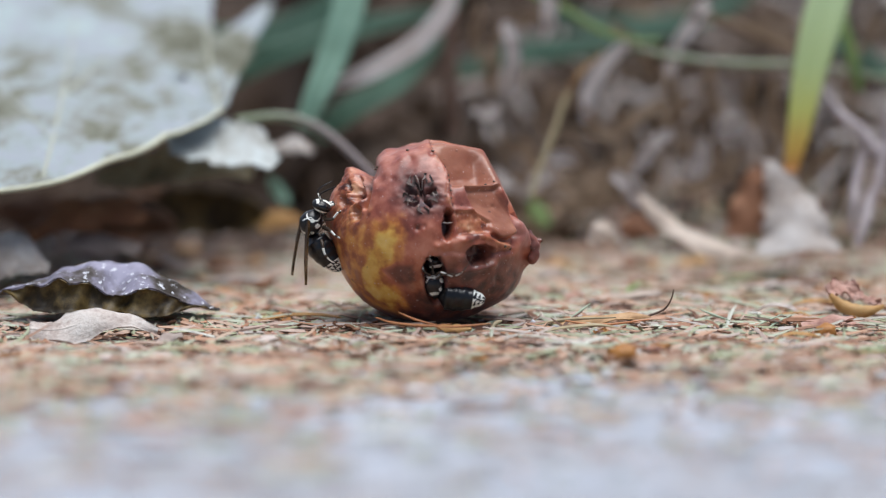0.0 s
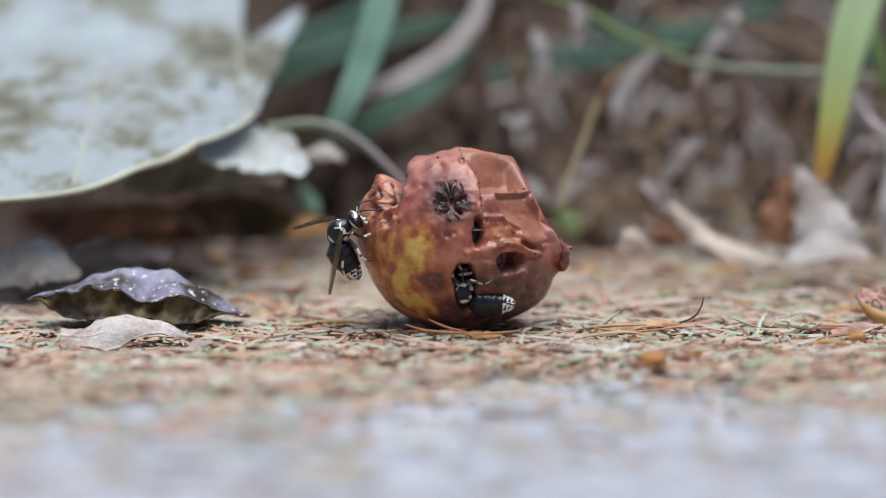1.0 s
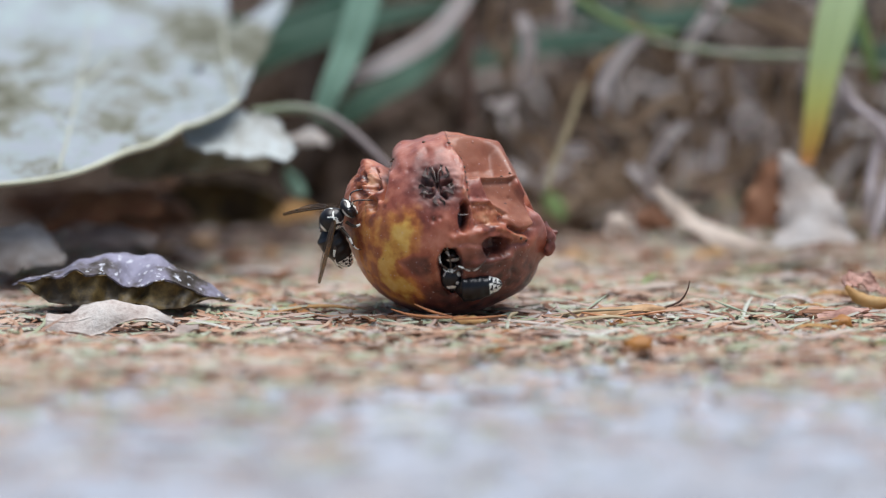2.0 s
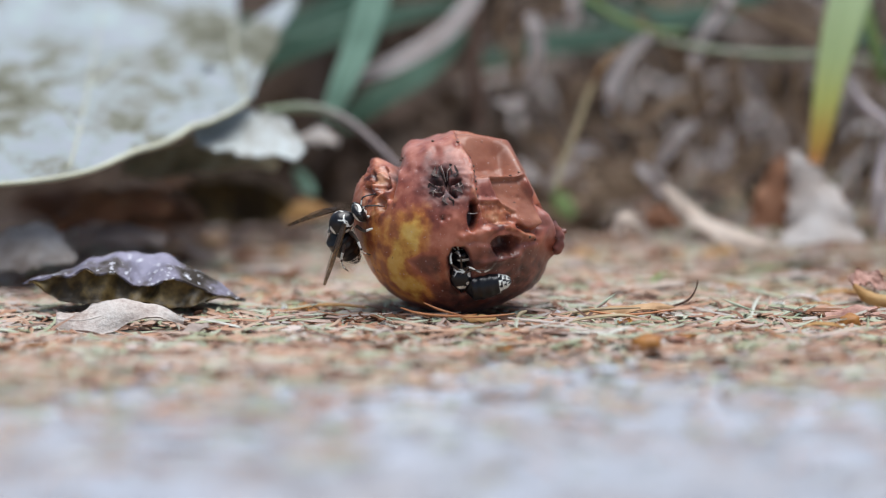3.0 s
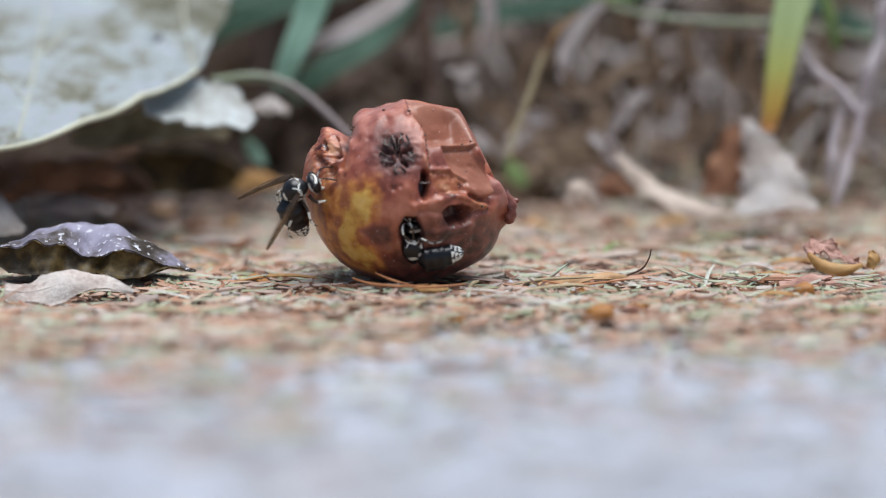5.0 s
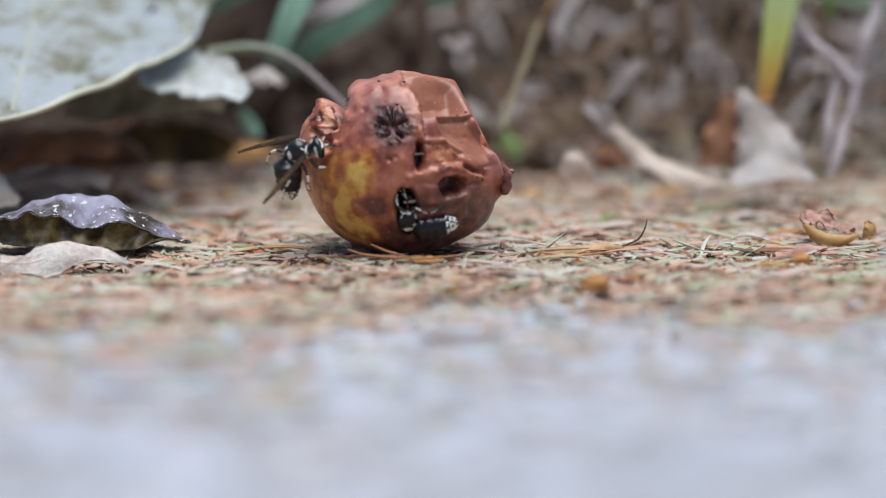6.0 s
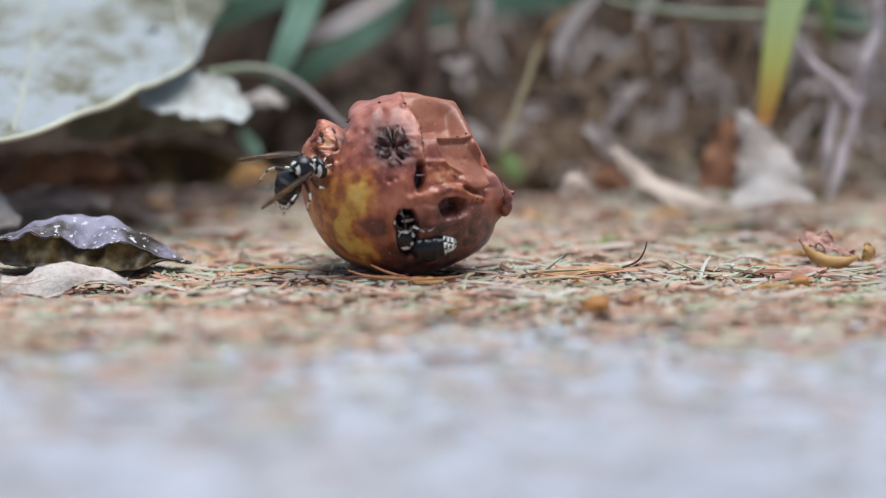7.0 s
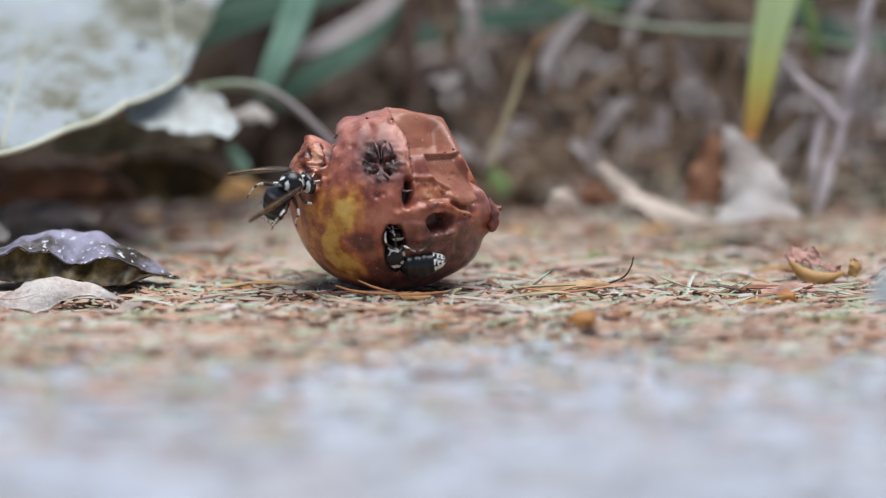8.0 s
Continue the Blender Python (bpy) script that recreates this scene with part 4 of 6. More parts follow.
def build_wasp(label, near_legs=()):
    wasp = thing("wasp", label, "wasp", "wasps feeding on the apple")
    wasp.scale = (1.22, 1.22, 1.22)

    def thorax_shape(s):
        t = math.sin(math.pi * min(max(s, 0.012), 0.988)) ** 0.62
        return 2.25 - 4.5 * s, 1.8 * t, 1.75 * t, 0.22 * math.sin(math.pi * s)
    v, f = ellipsoid(54, 64, thorax_shape)
    idx = []
    for q in f:
        c = v[list(q)].mean(0)
        x, ay, up = c[0] * 1.17, abs(c[1]), c[2]
        collar = abs((2.05 - 0.75 * ay - 0.25 * (up - 0.6)) - x) < 0.1 and ay > 0.3 and up > -0.7
        arm = abs(ay - 1.05 - 0.35 * (x - 0.6)) < 0.09 and 0.1 < x < 1.35 and up > 0.2
        spot = abs(x + 1.9) < 0.24 and 0.35 < ay < 1.15 and up > 0
        tegula = (x - 0.9) ** 2 + (ay - 1.6) ** 2 + (up - 0.5) ** 2 < 0.14
        flank = (x - 0.2) ** 2 + (up + 0.55) ** 2 < 0.2 and ay > 1.0
        rear = (x + 1.3) ** 2 + (up + 0.2) ** 2 < 0.1 and ay > 1.0
        idx.append(int(collar or arm or spot or tegula or flank or rear))
    mesh("thorax", v, f, [BLACK, IVORY], wasp, index=idx)

    head = new("head")
    head.parent = wasp
    head.location = (2.0 * MM, 0, -0.15 * MM)

    def head_shape(s):
        t = math.sin(math.pi * min(max(s, 0.015), 0.985)) ** 0.55
        return 2.05 - 2.1 * s, 1.72 * t, 1.5 * t, -0.35
    v, f = ellipsoid(34, 48, head_shape)
    idx = []
    for q in f:
        c = v[list(q)].mean(0)
        x, ay, up = c[0], abs(c[1]), c[2]
        face = x > 1.2 and ay < 0.7 and up < -0.15
        brow = abs(up - 0.6) < 0.2 and x > 0.95 and ay < 1.0
        cheek = 0.2 < x < 0.58 and ay > 0.55 and up > -1.2
        idx.append(int(face or brow or cheek))
    mesh("skull", v, f, [BLACK, IVORY], head, index=idx)
    for sd in (-1, 1):
        def eye_shape(s):
            t = math.sin(math.pi * min(max(s, 0.02), 0.98)) ** 0.6
            return 1.72 - 1.15 * s, 0.5 * t, 1.05 * t, -0.25
        v, f = ellipsoid(18, 24, eye_shape)
        v = v + (0, sd * 1.33, 0)
        mesh("eye", v, f, EYE_DARK, head)
        limb(head, "antenna", [(1.9, sd * 0.4, 0.2), (2.8, sd * 0.95, 0.75), (3.7, sd * 1.25, 0.2), (4.9, sd * 1.5, -1.1)],
             [0.12, 0.1, 0.12, 0.12, 0.08], [(0.03, 0.22)], (BLACK, IVORY), 22)
        limb(head, "mandible", [(1.5, sd * 0.6, -1.4), (1.9, sd * 0.45, -1.9), (1.95, sd * 0.1, -2.1)], [0.28, 0.2, 0.06], [(0.0, 0.4)], (BLACK, IVORY), 10)

    abdomen = new("abdomen")
    abdomen.parent = wasp
    abdomen.location = (-1.9 * MM, 0, -0.45 * MM)

    def abdomen_shape(s):
        core = 2.08 * (math.sin(math.pi * min(1, (0.02 + s) ** 0.62 * 0.985))) ** 0.47
        ridge = 0.05 * math.cos(2 * math.pi * s * 5.5)
        t = max(0.05, min(core, 0.45 + 9 * s) + ridge * (0.1 < s < 0.95))
        return 0.1 - 7.1 * s, t, t * 0.97, -0.5 * s * s
    v, f = ellipsoid(97, 72, abdomen_shape)
    groups = [([], []) for _ in range(6)]
    for k, q in enumerate(f):
        c = v[list(q)].mean(0)
        s, a = (0.1 - c[0]) / 7.1, math.atan2(c[2] + 0.5 * ((0.1 - c[0]) / 7.1) ** 2, c[1])
        jag = 0.016 * math.sin(6 * a) + 0.008 * math.sin(13 * a + 1)
        w = 0
        for e, wide in ((0.76, 0.024), (0.845, 0.036), (0.93, 0.03)):
            w = w or (abs(s - e - jag) < wide + jag and math.sin(4 * a + e * 9) > -0.88)
        g = groups[min(5, (k // 72) // 16)]
        g[0].append(q)
        g[1].append(int(bool(w)))
    for g in groups:
        used = sorted({i for q in g[0] for i in q})
        at = {i: k for k, i in enumerate(used)}
        mesh("segment", v[used], [tuple(at[i] for i in q) for q in g[0]], [BLACK, IVORY], abdomen, index=g[1])
    v, f = tube([(0.75, 0, 0.25), (0.2, 0, 0.05), (-0.4, 0, 0)], [0.55, 0.3, 0.5], 10, 8)
    mesh("petiole", v, f, BLACK, abdomen)

    for pts, radii, bands in near_legs:
        limb(wasp, "leg", pts, radii, bands, (LEG_BROWN, IVORY))
    for sd in ((1,) if near_legs else (-1, 1)):
        limb(wasp, "leg", [(1.4, sd * 0.9, -1.4), (2.0, sd * 2.0, -2.2), (3.2, sd * 2.3, -2.6), (3.9, sd * 1.8, -3.6), (4.5, sd * 1.6, -4.4)],
             [0.32, 0.24, 0.17, 0.11, 0.06], [(0.3, 0.52), (0.6, 0.84)], (LEG_BROWN, IVORY))
        limb(wasp, "leg", [(0.1, sd * 1.0, -1.6), (0.3, sd * 2.5, -2.4), (0.1, sd * 3.6, -3.0), (-0.1, sd * 3.7, -4.2), (0.4, sd * 3.9, -5.2)],
             [0.32, 0.24, 0.17, 0.11, 0.06], [(0.3, 0.5), (0.6, 0.82)], (LEG_BROWN, IVORY))
        limb(wasp, "leg", [(-1.2, sd * 1.0, -1.5), (-2.0, sd * 2.6, -1.9), (-3.2, sd * 3.4, -2.6), (-4.0, sd * 3.5, -4.0), (-4.0, sd * 3.6, -5.4)],
             [0.34, 0.26, 0.18, 0.11, 0.06], [(0.36, 0.5), (0.6, 0.82)], (LEG_BROWN, IVORY))
    wings = []
    for sd in (-1, 1):
        wing = new("wing")
        wing.parent = wasp
        wing.location = (0.7 * MM, sd * 1.55 * MM, 0.95 * MM)
        s, w = np.meshgrid(np.linspace(0, 1, 24), np.linspace(0, 1, 9), indexing="ij")
        wide = 0.85 * np.sin(np.pi * np.clip(0.04 + 0.93 * s ** 0.8, 0, 1)) ** 0.6 + 0.12
        p = np.stack([-9.8 * s, sd * (w - 0.12) * wide, 0.35 * np.sin(w * math.pi) + 0.25 * np.sin(s * 3)], -1)
        mesh("membrane", *slab(p if sd > 0 else p[:, ::-1], 0.05), WING, wing)
        for e, k in ((-0.1, 1.0), (0.25, 0.95), (0.5, 0.7), (0.8, 0.85)):
            line_ = [(-9.6 * t * k, sd * e * (0.85 * math.sin(math.pi * (0.04 + 0.93 * t ** 0.8)) ** 0.6 + 0.1), 0.3 + 0.25 * math.sin(t * 3)) for t in (0.02, 0.3, 0.6, 0.98)]
            mesh("vein", *tube(line_, [0.12, 0.07, 0.03], 5, 12), LEG_BROWN, wing)
        wings.append(wing)
    return wasp, abdomen, wings[0], wings[1], head


def turn_to(fwd, up):
    f = Vector(fwd).normalized()
    u = Vector(up)
    u = (u - f * u.dot(f)).normalized()
    return Matrix((f, u.cross(f), u)).transposed().to_4x4()


WASP_EDGE = build_wasp("black and white wasp clinging to the side of the apple")


def on_wasp(at, fwd, up, pts):
    """Places on the fruit (right, up, out of its middle), in the space of a wasp that stands there."""
    inv = (Matrix.Translation([c * MM for c in at]) @ turn_to(fwd, up) @ Matrix.Scale(1.22, 4)).inverted()
    return [tuple(c / MM for c in inv @ (Vector(CENTRE + np.array(p) @ FRONT) * MM)) for p in pts]


HOLE_STAND = ((0.2, -13.0, 8.2), (-0.12, 0.1, 0.98), (-0.78, -0.5, -0.35))
WASP_HOLE = build_wasp("black and white wasp half inside a hole eaten in the apple", [
    (on_wasp(*HOLE_STAND, [(0.8, -8.8, 14.2), (-0.4, -7.8, 14.9), (-0.7, -6.6, 15.0), (-0.5, -5.3, 14.6)]), [0.16, 0.17, 0.14, 0.07], [(0.4, 0.9)]),
    (on_wasp(*HOLE_STAND, [(1.3, -8.5, 14.0), (1.2, -6.9, 14.6), (0.8, -5.7, 14.6), (0.5, -5.2, 14.4)]), [0.15, 0.14, 0.1, 0.06], [(0.45, 0.9)]),
    (on_wasp(*HOLE_STAND, [(1.8, -8.8, 14.6), (2.8, -8.3, 15.4), (5.0, -9.2, 16.0), (7.0, -8.2, 15.9), (8.7, -5.5, 14.9)]), [0.2, 0.13, 0.09, 0.07, 0.05], [(0.24, 0.46), (0.56, 0.72)]),
    (on_wasp(*HOLE_STAND, [(1.8, -9.4, 14.8), (3.4, -8.8, 15.8), (6.2, -8.7, 16.2), (7.6, -7.4, 15.8)]), [0.16, 0.1, 0.07, 0.05], []),
])

# ------------------------------------------------------------------ leaves
def leaf_sheet(mid, widths, normal, cup=0.3, wave=0.0, nu=40, nv=17, seed=0, ragged=0.05):
    """A leaf along a smooth midline: widths along it, cupped across, wavy at the margin."""
    rs = np.random.RandomState(seed)
    p = spline(mid, nu)
    t = unit(np.gradient(p, axis=0))
    side = unit(np.cross(t, np.asarray(normal, float)))
    nor = np.cross(side, t)
    s = np.linspace(0, 1, nu)
    w = np.interp(s, np.linspace(0, 1, len(widths)), widths) / 2
    ph = rs.uniform(0, 6.28, 4)
    grid = np.zeros((nu, nv, 3))
    for j, e in enumerate(np.linspace(-1, 1, nv)):
        rag = 1 + ragged * (np.sin(s * 31 + ph[0] + (3 if e > 0 else 0)) + 0.6 * np.sin(s * 67 + ph[1])) * e * e
        lift = cup * e * e * w + wave * e * e * np.sin(s * 14 + ph[2] + (2 if e > 0 else 0)) + 0.07 * wave * np.sin(s * 17 + e * 5)
        grid[:, j] = p + side * (e * w * rag)[:, None] + nor * lift[:, None]
    return grid


def leaf_thing(name, label, mat, mid, widths, normal, cup=0.3, wave=0.5, thick=0.3, seed=0, under=None, rib=True, ragged=0.05):
    ob = thing(name, label, "leaf")
    g = leaf_sheet(mid, widths, normal, cup, wave, seed=seed, ragged=ragged)
    v, f = slab(g, thick)
    half = (len(g) - 1) * (g.shape[1] - 1)
    idx = [1 if (under and half <= i < 2 * half) else 0 for i in range(len(f))]
    mesh("blade", v, f, [mat, under or mat], ob, index=idx)
    if rib:
        c = g[:, g.shape[1] // 2]
        mesh("midrib", *tube(c[::6] - np.array([0, 0, 0.1]), [0.45, 0.3, 0.12], 6, 20), mat, ob)
    return ob


def build_big_leaf():
    """A large pale lobed leaf propped up on the litter, with one lobe folded under."""
    ob = thing("fallen_leaf", "large pale grey-green lobed leaf leaning on the litter", "leaf")
    angles = [-180, -160, -147, -129, -105, -75, -50, -34, -15, 6, 34, 48, 54, 61, 75, 95, 120, 150, 180]
    reach = [58, 60, 43, 22.0, 12.4, 10.0, 9.6, 10.2, 9.6, 10.4, 15.6, 24.5, 15, 10.0, 14, 40, 58, 58, 58]
    th = np.linspace(-180, 180, 181)[:-1]
    rr = np.interp(th, angles, reach)
    k = np.array([0.25, 0.5, 0.25])
    rr = np.convolve(np.concatenate([rr[-1:], rr, rr[:1]]), k, "valid")
    rho = np.linspace(0.02, 1, 26)
    a, b = np.meshgrid(np.radians(th), rho, indexing="ij")
    x, h = rr[:, None] * b * np.cos(a), rr[:, None] * b * np.sin(a)
    q = np.stack([x.ravel(), h.ravel()], 1)
    fold = 1.6 * lumps(q, 24, 31, 2).reshape(x.shape) + 1.1 * lumps(q, 8, 32, 3).reshape(x.shape)
    fold -= 2.5 * np.exp(-((h - 2 - 0.12 * x) / 3.0) ** 2)
    c = np.array((-49.1, 66.0, 38.2))
    lean = 1.9
    p = np.stack([c[0] + x, c[1] + h * lean + fold + 0.02 * x, c[2] + 0.72 * h], -1)
    p[..., 2] = np.maximum(p[..., 2], 2.0)
    v, f = slab(p, 0.4, close_u=True)
    mesh("blade", v, f, PALE_LEAF, ob)
    rim = p[:, -1]
    mesh("margin", *tube(rim[np.arange(6, 74, 4)] - (0, 0.5, 0), [0.3, 0.55, 0.6, 0.5, 0.3], 6, 60), LEAF_RIM, ob)
    for pts, radii in (
            ([(-74.5, 25.3, 23.4), (-73.7, 40.1, 29.0), (-73.1, 57.1, 35.4), (-72.7, 75.8, 42.5), (-72.6, 91.5, 48.5)], [0.4, 0.34, 0.28, 0.2]),
            ([(-73.1, 57.1, 35.4), (-68.5, 67.5, 39.4), (-62.5, 79.4, 43.9), (-56.1, 87.8, 47.1)], [0.28, 0.24, 0.16]),
            ([(-42.0, 50.6, 33.0), (-44.0, 66.3, 38.9), (-45.4, 78.1, 43.4), (-46.2, 87.3, 46.9)], [0.25, 0.3, 0.22]),
            ([(-73.7, 40.1, 29.0), (-80.8, 52.5, 33.7), (-87.3, 63.9, 38.0)], [0.26, 0.2, 0.14]),
    ):
        way = spline(pts, 24)
        flat = p.reshape(-1, 3)
        for q in way:
            near = np.argsort((flat[:, 0] - q[0]) ** 2 + (flat[:, 2] - q[2]) ** 2)[:4]
            q[1] = flat[near, 1].mean() - 0.35
        mesh("vein", *tube(way, radii, 6, 48), LEAF_VEIN, ob)
    # folded lobe below
    g = leaf_sheet([(-50.4, 54.0, 29.4), (-43.6, 50.0, 27.2), (-37.5, 47.0, 26.4), (-31.0, 44.0, 23.5)], [10, 16, 16, 13, 4], (0.1, -0.5, 0.86), 0.1, 0.6, seed=4, ragged=0.07)
    mesh("folded_lobe", *slab(g, 0.4), LEAF_BACK, ob, "whitish underside of a folded lobe")
    g = leaf_sheet([(-66.9, 62.0, 18.6), (-56.6, 58.0, 21.1), (-46.5, 55.0, 23.3), (-35.3, 52.0, 21.4)], [3, 8, 10, 4], (0.1, -0.75, 0.6), 0.1, 0.6, seed=24, ragged=0.07)
    mesh("torn_lobe", *slab(g, 0.4), OLIVE_LEAF, ob)
    return ob


build_big_leaf()
def build_curled_leaf():
    """A dead leaf arched over itself: the upper side leans to the front and its scalloped margin folds down to the ground."""
    ob = thing("curled_leaf", "dark curled dead leaf with white mildew spots on the litter", "leaf")
    s = np.linspace(0, 1, 72)
    x = -81.4 + 39.5 * s
    arch = np.interp(s, [0, 0.134, 0.228, 0.296, 0.349, 0.43, 0.524, 0.618, 0.696, 0.749, 0.815, 0.868, 0.937, 0.995], [5.2, 6.5, 7.2, 8.3, 9.4, 9.8, 9.6, 9.2, 8.3, 7.5, 6.2, 4.8, 3.5, 2.2]) + 0.12 * np.sin(s * 23) + 0.1 * np.sin(s * 51)
    lip = np.interp(s, [0.003, 0.149, 0.243, 0.309, 0.349, 0.441, 0.481, 0.514, 0.547, 0.625, 0.666, 0.719, 0.772, 0.825, 0.891, 0.957, 1], [6.1, 7.4, 8.1, 8.2, 7.4, 7.2, 6.4, 5.1, 4.7, 5.1, 6.1, 6.4, 5.9, 4.5, 3.2, 2.5, 3.2])
    lip = np.minimum(lip, arch - 0.12)
    base = np.minimum(np.interp(s, [0.008, 0.073, 0.111, 0.165, 0.362, 0.443, 0.628, 0.681, 0.759, 0.841, 0.906, 1], [6.0, 4.7, 3.2, 2.1, 1.9, 1.9, 1.8, 1.1, 1.1, 1.8, 2.5, 3.3]), lip - 0.05)
    narrow = np.clip((1 - s) / 0.3, 0.02, 1) ** 0.7 * np.clip(s / 0.3, 0.05, 1) ** 0.7
    back = np.stack([x + 2, 11 * narrow, np.maximum(arch - 6 * narrow, 0.8)], 1)
    top = np.stack([x + 1, 5 * narrow, arch], 1)
    edge = np.stack([x, narrow * (-3.0 + 1.2 * np.sin(s * 15)), lip], 1)
    foot = np.stack([x + 0.3, narrow * (-4.6 + 1.0 * np.sin(s * 15)), base], 1)
    upper = np.stack([back + (top - back) * t for t in np.linspace(0, 1, 6)[:-1]] + [top + (edge - top) * t for t in np.linspace(0, 1, 9)], 1)
    across = np.linspace(0, 1, 14)[None]
    bulge = np.sin(across * math.pi) * 0.4 + 0.35 * np.sin(s * 31)[:, None] * np.sin(across * 3) + 0.3 * np.sin(s[:, None] * 19 + across * 9) * np.sin(across * math.pi)
    upper[..., 2] += np.minimum(bulge, 0.7) * narrow[:, None]
    upper[..., 1] += 0.5 * (np.sin(s * 47)[:, None] * across ** 3) * narrow[:, None]
    front = np.stack([edge + (foot - edge) * t + np.stack([0 * s, narrow * (0.9 * math.sin(math.pi * t) + 0.8 * t * np.sin(s * 43 + 2 * t) + 0.4 * np.sin(s * 71 + 5 * t)), 0 * s], 1) for t in np.linspace(0, 1, 8)], 1)
    upper[..., 2] += 0.28 * lumps(upper.reshape(-1, 3), 5.0, 71, 3).reshape(upper.shape[:2]) * narrow[:, None]
    front[..., 1] += 0.9 * lumps(front.reshape(-1, 3), 4.0, 72, 3).reshape(front.shape[:2]) * narrow[:, None] * np.linspace(0, 1, front.shape[1])[None]
    mesh("upper_side", *slab(upper, 0.35), SPOTTED, ob)
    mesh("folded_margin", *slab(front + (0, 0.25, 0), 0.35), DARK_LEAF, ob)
    mesh("midrib", *tube(top[::9] + (0, 1.0, -0.3), [0.35, 0.5, 0.3], 6, 24), DARK_LEAF, ob)


build_curled_leaf()
leaf_thing("flat_leaf", "small pale brown dead leaf arched over the needles", FADED_LEAF,
           [(-74.3, -14.0, 0.4), (-71.1, -14.0, 0.2), (-67.4, -14.0, 0.5), (-61.7, -14.0, 2.4), (-56.0, -14.0, 2.0), (-50.7, -14.0, 0.2)], [3.2, 5.2, 7.6, 6.0, 3.6, 0.5], (0.15, -0.62, 0.78), -0.25, 0.5, 0.35, 5)
leaf_thing("grey_leaf", "grey-green dead leaf standing behind the curled leaf", GREY_LEAF,
           [(-89.8, 27.0, 4.9), (-85.4, 27.0, 7.9), (-80.0, 27.0, 8.8), (-73.8, 27.0, 5.6)], [4, 10, 10, 2], (0.1, -0.75, 0.65), -0.2, 0.5, 0.4, 27)
leaf_thing("dry_leaf", "pale tan dry leaf standing folded on the litter", GREY_LEAF,
           [(65.2, 62.0, 22.7), (68.3, 58.0, 16.7), (70.3, 54.0, 11.0), (70.6, 50.0, 6.0)], [1, 8, 13, 17], (-0.15, -1, 0.35), -0.3, 0.9, 0.4, 6, ragged=0.1)
leaf_thing("brown_leaf", "brown curled dead leaf behind the tan leaf", RUST_LEAF,
           [(64.7, 72.0, 20.6), (62.9, 68.0, 14.3), (61.8, 64.0, 6.9)], [2, 7, 10], (-0.5, -1, 0.2), 0.2, 0.9, 0.4, 7)
leaf_thing("tan_strip_leaf", "narrow tan dead leaf lying on the litter", TAN_LEAF,
           [(39.9, 62.0, 15.7), (44.6, 60.0, 11.4), (50.0, 56.0, 8.1), (56.4, 52.0, 6.0), (63.4, 48.0, 5.2)], [1.5, 3.6, 4.4, 3.8, 1.0], (0, -0.6, 0.8), -0.3, 0.5, 0.4, 8, ragged=0.08)
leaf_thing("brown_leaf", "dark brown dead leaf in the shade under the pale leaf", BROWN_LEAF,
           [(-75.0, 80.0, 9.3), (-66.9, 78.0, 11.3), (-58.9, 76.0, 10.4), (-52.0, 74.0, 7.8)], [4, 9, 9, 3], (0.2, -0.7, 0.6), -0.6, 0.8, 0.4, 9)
leaf_thing("brown_leaf", "reddish brown dead leaf under the pale leaf", RUST_LEAF,
           [(-71.7, 96.0, -1.5), (-66.1, 100.0, 3.2), (-60.6, 106.0, 6.9), (-55.1, 112.0, 8.7)], [3, 8, 10, 4], (0.4, -0.7, 0.6), -0.4, 0.9, 0.4, 19)
leaf_thing("brown_leaf", "reddish brown dead leaf under the pale leaf", RUST_LEAF,
           [(-91.6, 100.0, 6.7), (-83.6, 102.0, 7.4), (-75.6, 104.0, 6.2), (-70.0, 106.0, 3.6)], [3, 8, 8, 3], (-0.2, -0.8, 0.6), -0.3, 0.9, 0.4, 20)
leaf_thing("brown_leaf", "reddish brown dead leaf lying under the pale leaf", RUST_LEAF,
           [(-79.2, 44.0, 10.2), (-71.8, 48.0, 13.5), (-63.6, 50.0, 14.7), (-55.9, 50.0, 13.2)], [3, 8, 9, 3], (0.1, -0.6, 0.8), -0.3, 0.8, 0.4, 33)
# added dark sheet: stands in for the deep shade of the hollow
leaf_thing("dark_leaf", "blackish leaf shape added to stand in for shade under the pale leaf", DARK_LEAF,
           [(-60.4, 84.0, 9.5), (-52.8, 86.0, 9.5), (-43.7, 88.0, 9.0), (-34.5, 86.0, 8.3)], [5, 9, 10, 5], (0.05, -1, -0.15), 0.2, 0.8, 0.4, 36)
leaf_thing("tan_leaf", "dull tan dead leaf flat under the pale leaf", DULL_LEAF,
           [(-75.0, 46.0, 7.1), (-69.1, 48.0, 8.1), (-62.4, 48.0, 7.9), (-57.4, 46.0, 6.8)], [2, 5, 5, 2], (0, -0.6, 0.8), -0.3, 0.6, 0.4, 35)
leaf_thing("grey_leaf", "dull grey dead leaf flat on the ground", GREY_LEAF,
           [(-91.5, 48.0, 3.5), (-83.9, 50.0, 6.0), (-77.6, 54.0, 7.1), (-73.3, 56.0, 5.7)], [4, 10, 9, 2], (0, -0.6, 0.8), -0.2, 0.5, 0.4, 10)
leaf_thing("ochre_leaf", "small ochre dead leaf among the litter", OCHRE,
           [(-35.2, 78.0, 6.8), (-31.5, 78.0, 8.9), (-26.6, 76.0, 8.1)], [2, 5, 2], (0, -0.8, 0.6), -0.3, 0.5, 0.3, 11)
leaf_thing("green_leaf", "small green leaf low on the bank", GREEN,
           [(-33.2, 80.0, 16.9), (-31.4, 80.0, 14.0), (-29.2, 79.0, 11.6)], [1, 3.2, 1], (0, -1, 0.4), -0.2, 0.3, 0.3, 12)
